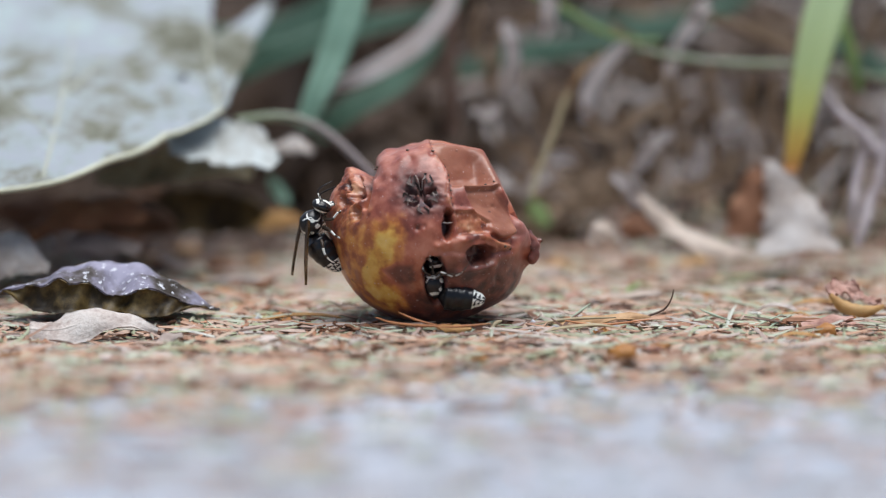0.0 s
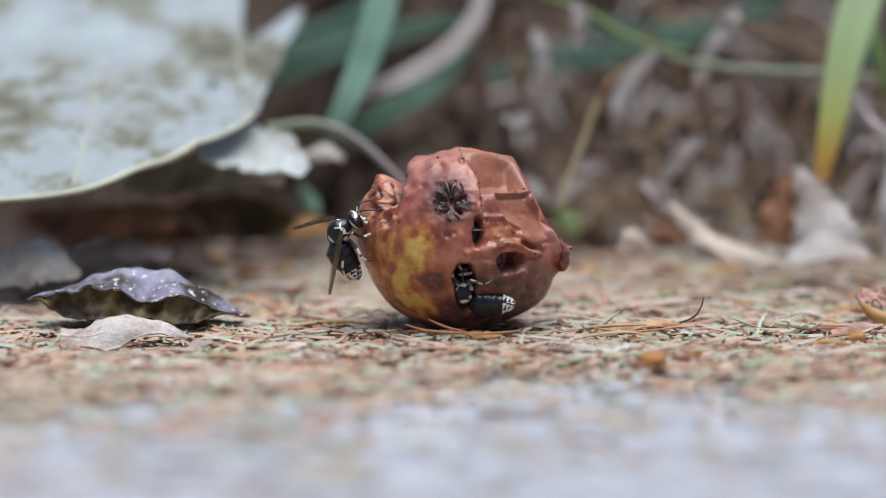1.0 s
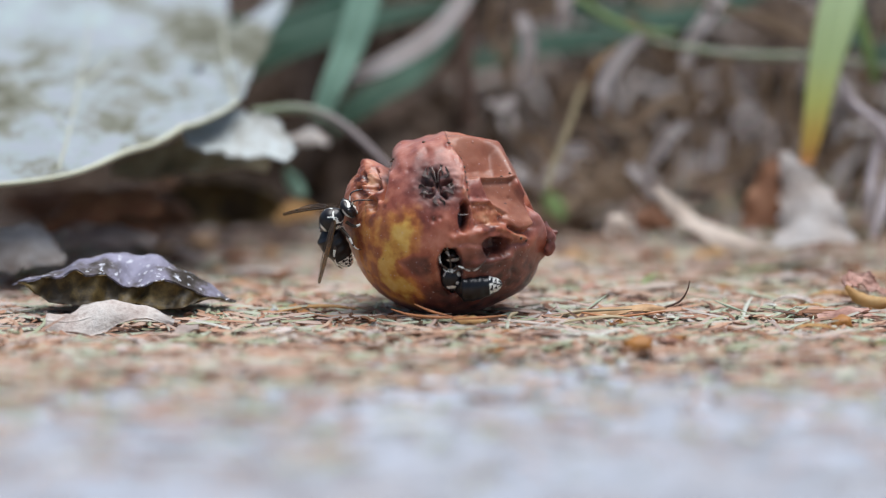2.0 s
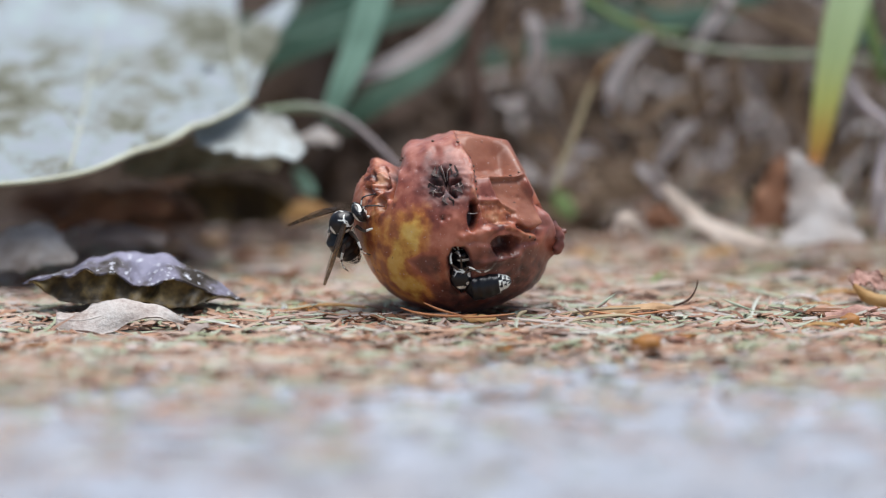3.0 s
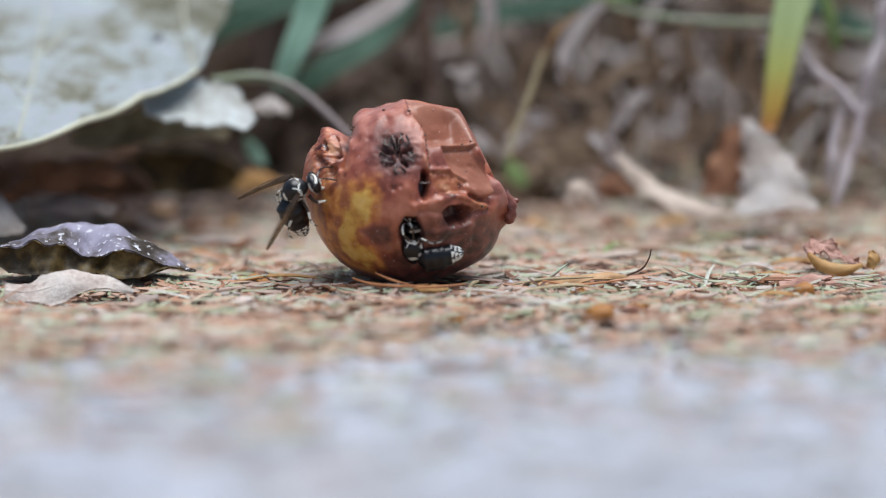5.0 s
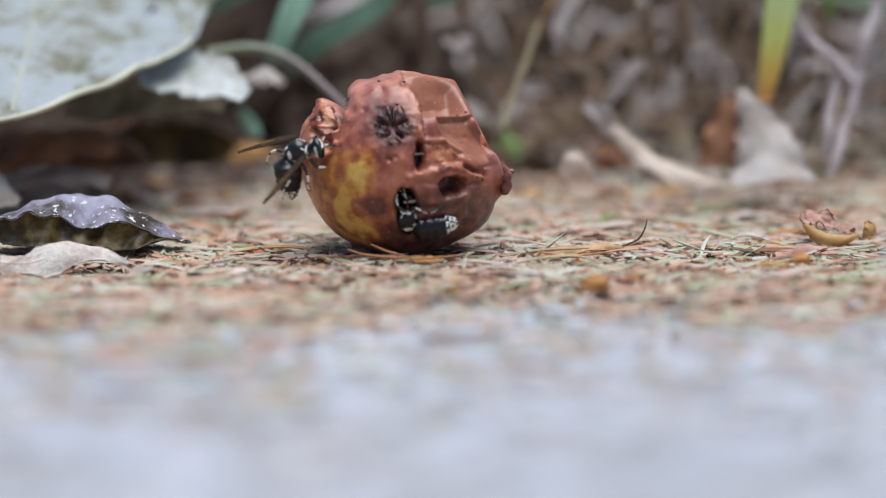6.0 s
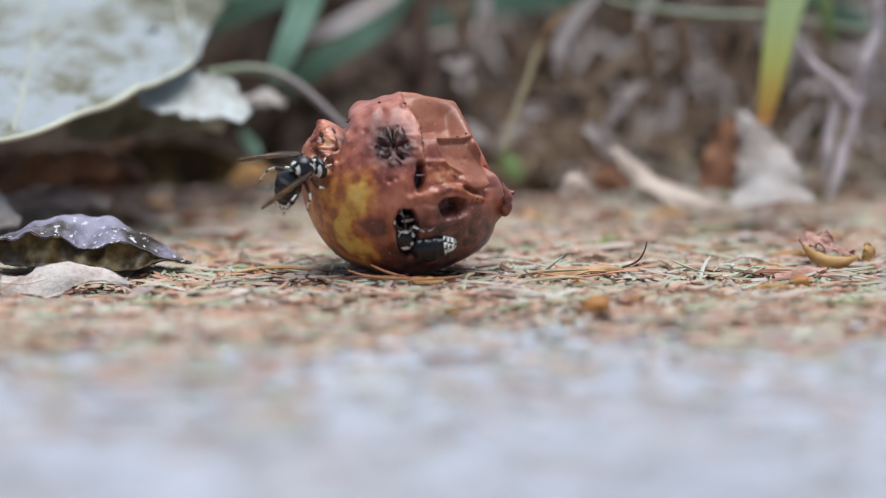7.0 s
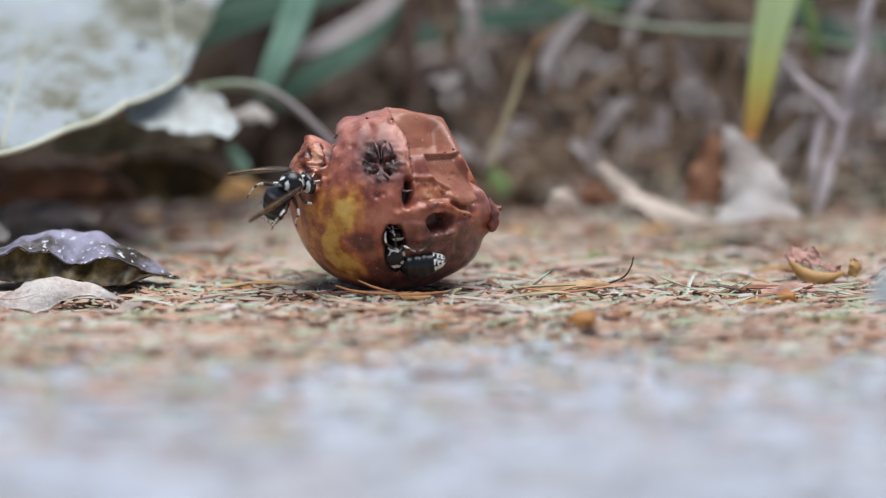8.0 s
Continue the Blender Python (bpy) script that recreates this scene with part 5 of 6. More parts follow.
leaf_thing("green_leaf", "small green leaf lying behind the apple", LIGHT_GREEN,
           [(19.2, 84.0, 11.6), (21.0, 83.0, 9.2), (22.8, 82.0, 6.8)], [1.5, 4, 1.5], (0, -1, 0.5), -0.2, 0.3, 0.3, 13)
def build_boat_leaf():
    ob = thing("boat_leaf", "tiny boat-shaped dead leaf, ochre below, crumpled pink-brown rim", "leaf")
    g = leaf_sheet([(73.4, 2.0, 4.4), (76.0, 1.0, 2.4), (79.9, 1.0, 1.5), (83.6, 2.0, 2.2)], [0.8, 2.3, 2.2, 0.6], (0.05, -0.9, 0.35), -0.5, 0.15, seed=14)
    mesh("hull", *slab(g, 0.3), OCHRE, ob)
    g = leaf_sheet([(73.0, 3.0, 4.1), (74.9, 5.0, 5.1), (77.5, 5.0, 4.8), (79.8, 5.0, 3.2), (83.1, 4.0, 2.7)], [1.6, 3.8, 3.4, 2.0, 1.0], (0.1, -0.6, 0.75), 0.2, 0.7, seed=15, ragged=0.14)
    g = g + 0.55 * np.stack([lumps(g.reshape(-1, 3), 2.6, 81 + i, 3) for i in range(3)], 1).reshape(g.shape)
    mesh("crumpled_rim", *slab(g, 0.3), PINK_LEAF, ob)


build_boat_leaf()
leaf_thing("leaf_scrap", "small ochre scrap of leaf standing in the litter", OCHRE,
           [(84.8, 1.0, 1.8), (85.5, 1.0, 3.5), (85.1, 2.0, 4.8)], [1.4, 2.4, 0.8], (0.1, -1, 0.2), 0.3, 0.2, 0.3, 18, rib=False)
leaf_thing("rust_leaf", "orange-brown dead leaf scrap on the litter", RUST_LEAF,
           [(36.8, 60.0, 8.0), (40.1, 60.0, 10.2), (44.0, 60.0, 8.5)], [2, 5, 2], (0, -0.8, 0.6), -0.3, 0.5, 0.3, 15)
leaf_thing("tan_leaf", "pale tan leaf scrap on the litter", TAN_LEAF,
           [(30.4, 52.0, 7.4), (32.6, 52.0, 10.2), (35.4, 52.0, 8.5)], [2, 4, 1], (0, -0.8, 0.6), -0.3, 0.4, 0.3, 16)
leaf_thing("grey_leaf", "pale grey dead leaf caught under the grass", GREY_LEAF,
           [(-31.9, 68.0, 23.9), (-28.0, 68.0, 25.0), (-24.1, 66.0, 23.6)], [2, 4, 1], (0, -0.8, 0.6), -0.3, 0.6, 0.3, 17)

def build_scraps():
    """Torn scraps of dead leaf over the back of the litter."""
    rs = np.random.RandomState(44)
    kinds = (("ochre", OCHRE), ("tan", TAN_OCHRE), ("rust-brown", RUST_LEAF), ("dull brown", DULL_LEAF))
    for k in range(44):
        x, y = rs.uniform(-88, 96), rs.uniform(34, 98)
        word, mat = kinds[rs.randint(4)]
        a, ln = rs.uniform(0, 6.28), rs.uniform(3, 9)
        z = float(ground_height(np.array([x]), np.array([y]))[0]) + 2.2
        mid = [(x + ln * t * math.cos(a), y + ln * t * math.sin(a), z + 1.2 * math.sin(3.1 * (t + 0.5)) * rs.rand()) for t in (-0.5, -0.1, 0.25, 0.5)]
        leaf_thing("leaf_scrap", word + " scrap of dead leaf on the litter", mat, mid, [1, rs.uniform(2, 5), rs.uniform(1.5, 4), 0.8], (rs.normal(0, 0.3), -0.3, 1), rs.uniform(-0.6, 0.3), 0.5, 0.3, k, rib=False)


build_scraps()

# ------------------------------------------------------------------ grass and stalks
def grass(label, mat, pts, widths, facing=(0, -1, 0.3), fold=0.3, twist=0.0):
    ob = thing("grass", label, "grass", "grass on the bank")
    mesh("blade", *strip(pts, widths, facing, fold, 0.3, 26, twist), mat, ob)
    mesh("midrib", *tube(np.array(pts) - (0, 0.12, 0.05), [0.3, 0.22, 0.1], 6, 26), mat, ob)
    return ob


def strand(label, mat, pts, widths, twist=0.8, facing=(0, -1, 0.3), n=20):
    return tagged(mesh("dry_grass", *strip(pts, widths, facing, 0.5, 0.2, n, twist), mat), label, "dry grass", "dry strands on the bank")


def stalk(label, mat, pts, radii, name="grass_stalk", group="stalks on the bank"):
    return tagged(mesh(name, *tube(pts, radii, 8, 30), mat), label, "stalk", group)


grass("broad grey-green grass blade rising from the bank", GREEN, [(-26.5, 74.0, 27.7), (-23.7, 76.0, 33.8), (-20.4, 80.0, 41.3), (-17.6, 84.0, 50.0), (-14.8, 90.0, 61.0)], [3.5, 5, 6, 6.5, 6])
grass("dark green grass blade lying along the bank", DEEP_GREEN, [(-43.8, 112.0, 32.3), (-31.5, 112.0, 38.8), (-17.5, 114.0, 43.3), (1.2, 116.0, 47.2)], [3, 5, 5, 2])
grass("dark green arching grass blade", DEEP_GREEN, [(-24.3, 100.0, 23.1), (-17.3, 100.0, 28.3), (-7.0, 104.0, 34.3), (0.0, 108.0, 42.1), (4.7, 112.0, 52.2)], [4, 5, 5, 4, 3])
grass("dark green arching grass blade", DEEP_GREEN, [(-51.5, 115.0, 42.6), (-39.8, 115.0, 41.4), (-27.0, 118.0, 44.7), (-15.3, 120.0, 52.7)], [4, 6, 6, 4])
grass("pale dry curved grass blade", DRY, [(-21.0, 84.0, 34.6), (-13.6, 84.0, 37.5), (-4.6, 86.0, 42.4), (1.7, 88.0, 49.1), (4.0, 90.0, 56.4)], [2, 4, 4.2, 4, 3])
stalk("bent green stalk fading to grey", FADING, [(-39.0, 62.0, 30.2), (-30.1, 62.0, 31.1), (-23.3, 60.0, 29.3), (-17.7, 57.0, 25.5), (-11.6, 50.0, 20.4)], [1.0, 1.0, 0.9, 0.8, 0.7])
stalk("dark brown upright stem", TWIG, [(3.5, 104.0, 57.6), (2.9, 102.0, 43.8), (3.1, 100.0, 33.5), (3.8, 100.0, 23.1)], [1.5, 1.5, 1.6, 1.8])
stalk("straw-coloured leaning stalk, orange at its tip", LEANING, [(33.5, 74.0, 42.6), (29.0, 72.0, 38.9), (26.0, 70.0, 34.2), (23.4, 66.0, 27.3), (20.7, 62.0, 21.0), (18.8, 58.0, 15.9)], [0.25, 0.42, 0.52, 0.58, 0.55, 0.5])
grass("yellowing grass blade, orange at its foot", YELLOWING, [(69.9, 60.0, 20.3), (71.5, 62.0, 27.4), (73.4, 65.0, 37.2), (76.2, 68.0, 48.1), (80.1, 72.0, 60.1)], [2.8, 4.4, 6.2, 8.0, 8.0])
grass("light green narrow grass blade", LIGHT_GREEN, [(84.3, 72.0, 35.3), (83.1, 72.0, 41.0), (81.5, 74.0, 47.5), (80.0, 78.0, 56.2)], [1.5, 2.2, 2.2, 2])
stalk("thin green runner across the bank", LIGHT_GREEN, [(14.7, 84.0, 55.2), (24.4, 84.0, 51.4), (31.8, 84.0, 46.8), (38.6, 84.0, 44.3), (45.4, 84.0, 44.1)], [0.55, 0.65, 0.7, 0.6, 0.4])
stalk("thin grey-green runner across the bank", RUNNER, [(39.6, 80.0, 43.0), (48.7, 80.0, 41.1), (61.1, 80.0, 39.8), (73.6, 80.0, 39.5), (85.0, 81.0, 37.6), (98.7, 82.0, 35.4)], [0.5, 0.7, 0.75, 0.6, 0.6])
grass("dark green blade low across the bank", DEEP_GREEN, [(3.6, 126.0, 33.2), (15.4, 126.0, 36.8), (28.4, 126.0, 38.6), (42.7, 128.0, 39.6)], [3, 5, 5, 2])
grass("dark green blade low across the bank", DEEP_GREEN, [(22.5, 130.0, 46.0), (38.0, 130.0, 42.4), (52.3, 132.0, 43.4), (66.6, 134.0, 49.2)], [3, 5, 5, 3])
grass("dark green blade low across the bank", DEEP_GREEN, [(77.0, 128.0, 40.2), (86.4, 126.0, 38.0), (95.9, 126.0, 33.2), (107.7, 126.0, 32.0)], [2, 4, 4, 2])
grass("pale grey-green leaf arching low before the litter", LEAF_BACK, [(103.6, -120.0, -2.7), (98.8, -120.0, 11.2), (88.2, -120.0, 17.2), (81.5, -120.0, 18.1), (77.0, -120.0, 15.8)], [2, 6, 8, 7, 2.5], (0, -1, 0.6))


def build_forked_twig():
    ob = thing("forked_twig", "pale lilac-grey forked dead twig leaning on the bank", "twig")
    fork = (88.5, 66.0, 22.2)
    mesh("branch", *tube([(83.0, 58.0, 5.9), (84.7, 60.0, 10.1), (86.1, 63.0, 14.7), (87.8, 64.0, 17.9), fork], [0.6, 1.1, 1.2, 1.0, 1.2], 9, 24), LILAC_TWIG, ob)
    mesh("branch", *tube([fork, (89.9, 67.0, 25.9), (90.4, 67.0, 30.8), (92.7, 69.0, 36.7), (93.3, 70.0, 42.8), (95.5, 72.0, 51.1)], [1.3, 1.4, 1.6, 1.2, 1.3, 0.9], 9, 30), LILAC_TWIG, ob)
    mesh("branch", *tube([fork, (86.7, 66.0, 24.5), (83.9, 66.0, 28.3), (80.3, 67.0, 30.7), (77.5, 69.0, 34.9), (76.2, 70.0, 37.8)], [1.1, 1.3, 1.1, 1.2, 0.8, 0.3], 9, 26), LILAC_TWIG, ob)
    mesh("branch", *tube([(82.2, 60.0, 8.3), (82.7, 61.0, 14.0), (83.2, 63.0, 18.5), (84.9, 65.0, 24.6)], [0.3, 0.8, 1.0, 0.6], 9, 18), LILAC_TWIG, ob)


build_forked_twig()
CURLS = [
    ([(55.0, 84.0, 51.5), (50.9, 84.0, 46.4), (48.3, 84.0, 41.3), (47.2, 84.0, 37.0)], [2.6, 2.9, 2.8, 2], 1),
    ([(47.5, 88.0, 37.4), (48.2, 88.0, 32.2), (49.8, 88.0, 27.1), (51.0, 88.0, 20.2)], [2, 2.4, 2.4, 1.5], 0),
    ([(38.5, 80.0, 43.9), (33.7, 80.0, 39.0), (30.8, 80.0, 33.1), (30.0, 80.0, 28.0)], [1.6, 2.8, 2.8, 1.2], 1),
    ([(23.5, 82.0, 52.3), (22.6, 82.0, 48.9), (21.9, 82.0, 44.5)], [2.8, 2.8, 1.2], 1),
    ([(13.8, 82.0, 48.3), (15.4, 82.0, 43.2), (15.4, 82.0, 37.5), (13.8, 82.0, 33.5)], [1.6, 2.6, 2.2, 1], 1),
    ([(14.5, 86.0, 47.9), (11.7, 86.0, 42.8), (11.1, 86.0, 37.1), (12.0, 86.0, 33.0)], [1.5, 2.2, 2.2, 1], 0),
    ([(22.8, 90.0, 49.1), (17.6, 90.0, 48.1), (12.8, 90.0, 46.3)], [1.5, 2.4, 1.5], 0),
    ([(31.0, 86.0, 30.7), (32.4, 86.0, 26.1), (36.3, 86.0, 24.9), (41.0, 86.0, 28.1), (46.2, 86.0, 31.5)], [2, 2.8, 3.0, 2.6, 2], 0),
    ([(47.4, 80.0, 26.0), (42.5, 80.0, 21.9), (39.5, 80.0, 17.7)], [1.8, 2.8, 1.6], 1),
    ([(35.2, 66.0, 19.0), (39.2, 66.0, 16.0), (42.6, 66.0, 12.2)], [2, 3.4, 2.5], 1),
    ([(28.5, 84.0, 15.7), (32.5, 84.0, 17.3), (37.4, 84.0, 18.7)], [1.4, 2.2, 1.2], 0),
    ([(22.5, 84.0, 19.1), (25.6, 84.0, 20.3), (28.7, 84.0, 19.8)], [1.4, 2.8, 1.4], 1),
    ([(56.7, 88.0, 23.6), (59.2, 88.0, 26.3), (62.6, 88.0, 27.9)], [1.5, 3.6, 2], 1),
    ([(54.5, 86.0, 23.8), (53.9, 86.0, 19.2), (52.6, 86.0, 14.3)], [1.6, 2.6, 1.6], 1),
    ([(54.1, 88.0, 49.2), (63.3, 88.0, 46.2), (72.8, 88.0, 41.9)], [1.2, 1.6, 1.2], 0),
    ([(79.4, 90.0, 34.6), (76.3, 90.0, 30.3), (75.6, 90.0, 24.2)], [1.6, 2.6, 1.6], 1),
    ([(64.4, 92.0, 35.5), (63.4, 92.0, 29.5), (65.7, 92.0, 25.5)], [1.6, 2.4, 1.6], 0),
    ([(7.6, 80.0, 30.8), (10.1, 80.0, 29.5), (13.3, 80.0, 30.6)], [1, 2.0, 1], 1),
    ([(16.5, 84.0, 14.1), (13.0, 84.0, 15.5), (12.2, 84.0, 18.2)], [1.2, 2.6, 1.2], 1),
    ([(35.5, 94.0, 46.6), (41.3, 94.0, 42.0), (44.8, 94.0, 35.1)], [1.4, 2.2, 1.6], 0),
    ([(25.3, 96.0, 33.7), (22.4, 96.0, 27.9), (23.0, 96.0, 22.1)], [1.4, 2.4, 1.6], 0),
    ([(37.5, 82.0, 12.3), (30.7, 82.0, 10.5), (23.9, 82.0, 11.7)], [1.2, 2.4, 1.2], 0),
    ([(56.2, 94.0, 38.5), (55.7, 94.0, 32.8), (58.6, 94.0, 28.1)], [1.6, 2.6, 1.6], 0),
    ([(70.1, 94.0, 36.2), (68.4, 94.0, 30.5), (69.6, 94.0, 23.5)], [1.6, 2.4, 1.6], 0),
    ([(86.1, 94.0, 42.0), (83.9, 94.0, 36.2), (85.1, 94.0, 30.4)], [1.2, 2.2, 1.4], 0),
    ([(61.4, 82.0, 21.4), (56.9, 82.0, 16.8), (50.6, 82.0, 14.6)], [1.4, 2.4, 1.4], 0),
    ([(9.1, 92.0, 50.3), (8.2, 92.0, 44.5), (9.3, 92.0, 38.8)], [1.4, 2.2, 1.4], 0),
    ([(16.6, 90.0, 23.4), (19.2, 90.0, 19.1), (22.3, 90.0, 14.7)], [1.4, 3.0, 1.6], 0),
    ([(13.1, 92.0, 23.2), (16.0, 92.0, 21.4), (20.0, 92.0, 22.0)], [1.4, 3.0, 1.6], 0),
    ([(23.9, 84.0, 15.5), (27.9, 84.0, 13.2), (32.5, 84.0, 12.9)], [1.4, 3.0, 1.4], 0),
    ([(17.1, 88.0, 11.5), (21.1, 88.0, 15.0), (25.1, 88.0, 16.7)], [1.2, 2.6, 1.2], 1),
    ([(44.9, 96.0, 27.9), (51.8, 96.0, 26.8), (57.6, 96.0, 29.1)], [1.4, 2.6, 1.4], 0),
    ([(72.3, 90.0, 12.4), (78.0, 90.0, 18.2), (81.4, 90.0, 23.4)], [1.4, 2.6, 1.6], 0),
]
CURL_RS = np.random.RandomState(8)
for pts, wid, pale in CURLS:
    p = spline(pts, 9) + CURL_RS.normal(0, 0.2, (9, 3))
    w = np.interp(np.linspace(0, 1, 9), np.linspace(0, 1, len(wid)), wid) * CURL_RS.uniform(0.95, 1.3, 9)
    strand("pale lilac-grey dry curled grass strand" if pale else "weathered brown-grey grass strand", DRY if pale else DIM_DRY, p, w, CURL_RS.uniform(-0.7, 0.7), n=30)


def build_strands():
    """Weathered strands matted over the bank and hanging before it."""
    rs = np.random.RandomState(21)
    for k in range(230):
        x, y = (rs.uniform(-130, 130) if k < 240 else rs.uniform(48, 125)), rs.uniform(100, 185)
        a, ln = rs.uniform(0, 6.28), rs.uniform(10, 34)
        if (-112 < x < -24 and y < 205) or -30 < x < 13:
            continue
        px = x + ln * (np.arange(4) / 3 - 0.5) * math.cos(a) + rs.normal(0, 3, 4)
        py = y + 0.4 * ln * (np.arange(4) / 3 - 0.5) * math.sin(a) + rs.normal(0, 2, 4)
        pz = ground_height(px, py) + 1 + np.array([0, 1, 1, 0.2]) * rs.uniform(1, 9) + rs.normal(0, 1.2, 4)
        w = rs.uniform(0.5, 1.9)
        pale = rs.rand() < (0.5 if x > 48 else 0.4 if x > 12 else 0.25)
        strand("pale lilac-grey dry curled grass strand" if pale else "weathered brown-grey grass strand", DRY if pale else DIM_DRY,
               np.stack([px, py, pz], 1), [w * 0.5, w, w, w * 0.3], rs.uniform(-1.2, 1.2), (rs.normal(0, 0.3), -1, 0.6), 12)


build_strands()


def build_tangle():
    """A tangle of weathered grass low on the bank beside the apple."""
    rs = np.random.RandomState(57)
    for k in range(18):
        x, y = rs.uniform(14, 36), rs.uniform(96, 118)
        z = float(ground_height(np.array([x]), np.array([y]))[0]) + rs.uniform(0, 9)
        a, ln = rs.uniform(0.2, 2.9), rs.uniform(8, 18)
        pts = [(x + ln * t * math.cos(a) + rs.normal(0, 1), y + rs.normal(0, 2), z + ln * abs(t + 0.5) * math.sin(a)) for t in (-0.5, -0.15, 0.2, 0.5)]
        w = rs.uniform(1.2, 2.6)
        strand("weathered brown-grey grass strand", DIM_DRY, pts, [w * 0.5, w, w, w * 0.4], rs.uniform(-0.6, 0.6), (0, -1, 0.5), 14)


build_tangle()


def build_stems():
    """Thin dead stems standing and leaning along the bank."""
    rs = np.random.RandomState(63)
    for k in range(46):
        x, y = rs.uniform(9, 108), rs.uniform(88, 140)
        z = float(ground_height(np.array([x]), np.array([y]))[0]) - 0.5
        lean, top = rs.normal(0, 9), rs.uniform(10, 40)
        hook = rs.normal(0, 6)
        pts = [(x, y, z), (x + lean * 0.4 + rs.normal(0, 1), y + rs.normal(0, 2), z + top * 0.4), (x + lean * 0.8 + rs.normal(0, 1.5), y + rs.normal(0, 3), z + top * 0.75),
               (x + lean + hook, y + rs.normal(0, 3), z + top * rs.uniform(0.7, 1.05))]
        w = rs.uniform(0.22, 0.6)
        pale = rs.rand() < 0.6
        stalk("thin pale dead stem on the bank" if pale else "thin brown dead stem on the bank", DRY if pale else DIM_DRY, pts, [w, w, w * 0.8, w * 0.4])


build_stems()

# ------------------------------------------------------------------ small things on the litter
def single_needle(label, mat, pts, radii, name="conifer_needle"):
    return tagged(mesh(name, *tube(pts, radii, 6, 14), mat), label, "needle", "loose needles by the apple")


def build_loose_needles():
    """The uppermost needles round the fruit, each one loose."""
    rs = np.random.RandomState(77)
    kinds = []
    for k in range(7):
        v = needle_verts(rs, 0, 0, 0, rs.uniform(6, 15), rs.uniform(0.55, 0.95), 0, 0, rs.normal(0, 1.1))
        ob = mesh("conifer_needle", v, NEEDLE_FACES, LOOSE, smooth=False)
        kinds.append(ob.data)
        bpy.data.objects.remove(ob)
    spots = rs.uniform((-85, -38), (85, 34), (420, 2))
    for (x, y), gz in zip(spots, ground_height(spots[:, 0], spots[:, 1])):
        if math.hypot(x, y) < 10.5 or (x < -38 and -18 < y < 13):
            continue
        ob = new("conifer_needle", kinds[rs.randint(7)])
        ob.matrix_world = pose(x * MM, y * MM, (gz + rs.uniform(1.8, 2.3)) * MM, 0, rs.normal(0, 7), rs.uniform(0, 360))
        tagged(ob, "loose fallen conifer needle on the litter", "needle", "loose needles round the apple")


build_loose_needles()
single_needle("orange-brown needle against the apple's foot", ORANGE, [(-10.9, -14.0, 2.5), (-7.2, -16.0, 1.7), (-1.0, -17.0, 1.4), (3.1, -16.0, 1.6)], [0.15, 0.3, 0.27, 0.1])
single_needle("orange-brown needle against the apple's foot", ORANGE, [(-6.7, -15.0, 3.6), (-3.6, -16.0, 2.4), (0.5, -17.0, 1.5)], [0.12, 0.26, 0.1])
single_needle("orange-brown needle against the apple's foot", ORANGE, [(0.0, -18.0, 1.3), (5.1, -18.0, 1.5), (10.1, -16.0, 1.7)], [0.12, 0.27, 0.1])
single_needle("tan needle on the litter", STRAW, [(18.2, -10.0, 0.6), (24.9, -9.0, 1.4), (33.3, -8.0, 1.6)], [0.15, 0.36, 0.12])
single_needle("tan needle on the litter", ORANGE, [(23.8, -12.0, 1.6), (30.0, -12.0, 0.8), (39.4, -10.0, 1.5)], [0.15, 0.34, 0.1])
single_needle("thin dark curled stem standing in the litter", TWIG, [(39.2, -4.0, 1.2), (42.3, -4.0, 2.5), (43.6, -5.0, 4.6), (44.0, -6.0, 6.6)], [0.22, 0.2, 0.16, 0.08], "twig")


single_needle("pale green needle on the litter", PALE_GREEN, [(25.0, -6.0, 1.2), (26.9, -5.0, 2.4), (28.8, -4.0, 3.7)], [0.1, 0.3, 0.08])
single_needle("pale green needle on the litter", PALE_GREEN, [(48.8, -2.0, 2.3), (51.4, -4.0, 1.5), (54.5, -6.0, 0.7)], [0.1, 0.3, 0.08])
single_needle("pale green needle on the litter", PALE_GREEN, [(57.2, -10.0, -0.9), (60.2, -8.0, 0.5), (64.1, -6.0, 1.9)], [0.1, 0.3, 0.08])
single_needle("pale green needle on the litter", PALE_GREEN, [(60.8, -10.0, -0.3), (63.0, -8.0, 0.7), (65.7, -6.0, 1.7)], [0.1, 0.26, 0.08])
single_needle("pale green needle on the litter", PALE_GREEN, [(-15.6, -14.0, 1.3), (-13.0, -16.0, 0.4), (-10.2, -18.0, -0.3)], [0.1, 0.34, 0.08])
single_needle("pale green needle on the litter", PALE_GREEN, [(-13.5, -15.0, 0.9), (-10.4, -17.0, 0.6), (-7.7, -19.0, -0.4)], [0.1, 0.3, 0.08])
single_needle("pale green needle on the litter", PALE_GREEN, [(-8.3, -18.0, -0.3), (-5.8, -17.0, 0.6), (-3.7, -16.0, 0.9)], [0.1, 0.3, 0.08])
single_needle("yellow-green straw on the litter", STRAW_GREEN, [(-42.6, 22.0, -0.5), (-35.6, 23.0, -0.5), (-28.1, 24.0, -0.7), (-23.3, 25.0, -0.3)], [0.3, 0.6, 0.6, 0.25])
single_needle("yellow-green straw on the litter", STRAW_GREEN, [(-38.1, 5.0, -0.2), (-32.8, 4.0, -0.4), (-28.6, 5.0, 0.0)], [0.25, 0.6, 0.25])
single_needle("pale green needle on the litter", PALE_GREEN, [(-42.1, -6.0, 0.7), (-40.2, -9.0, -0.4), (-38.5, -12.0, -1.0)], [0.08, 0.24, 0.08])
single_needle("tan needle on the litter", STRAW, [(10.3, -14.0, 0.4), (11.1, -13.0, 1.3), (12.2, -12.0, 1.6)], [0.2, 0.45, 0.2])
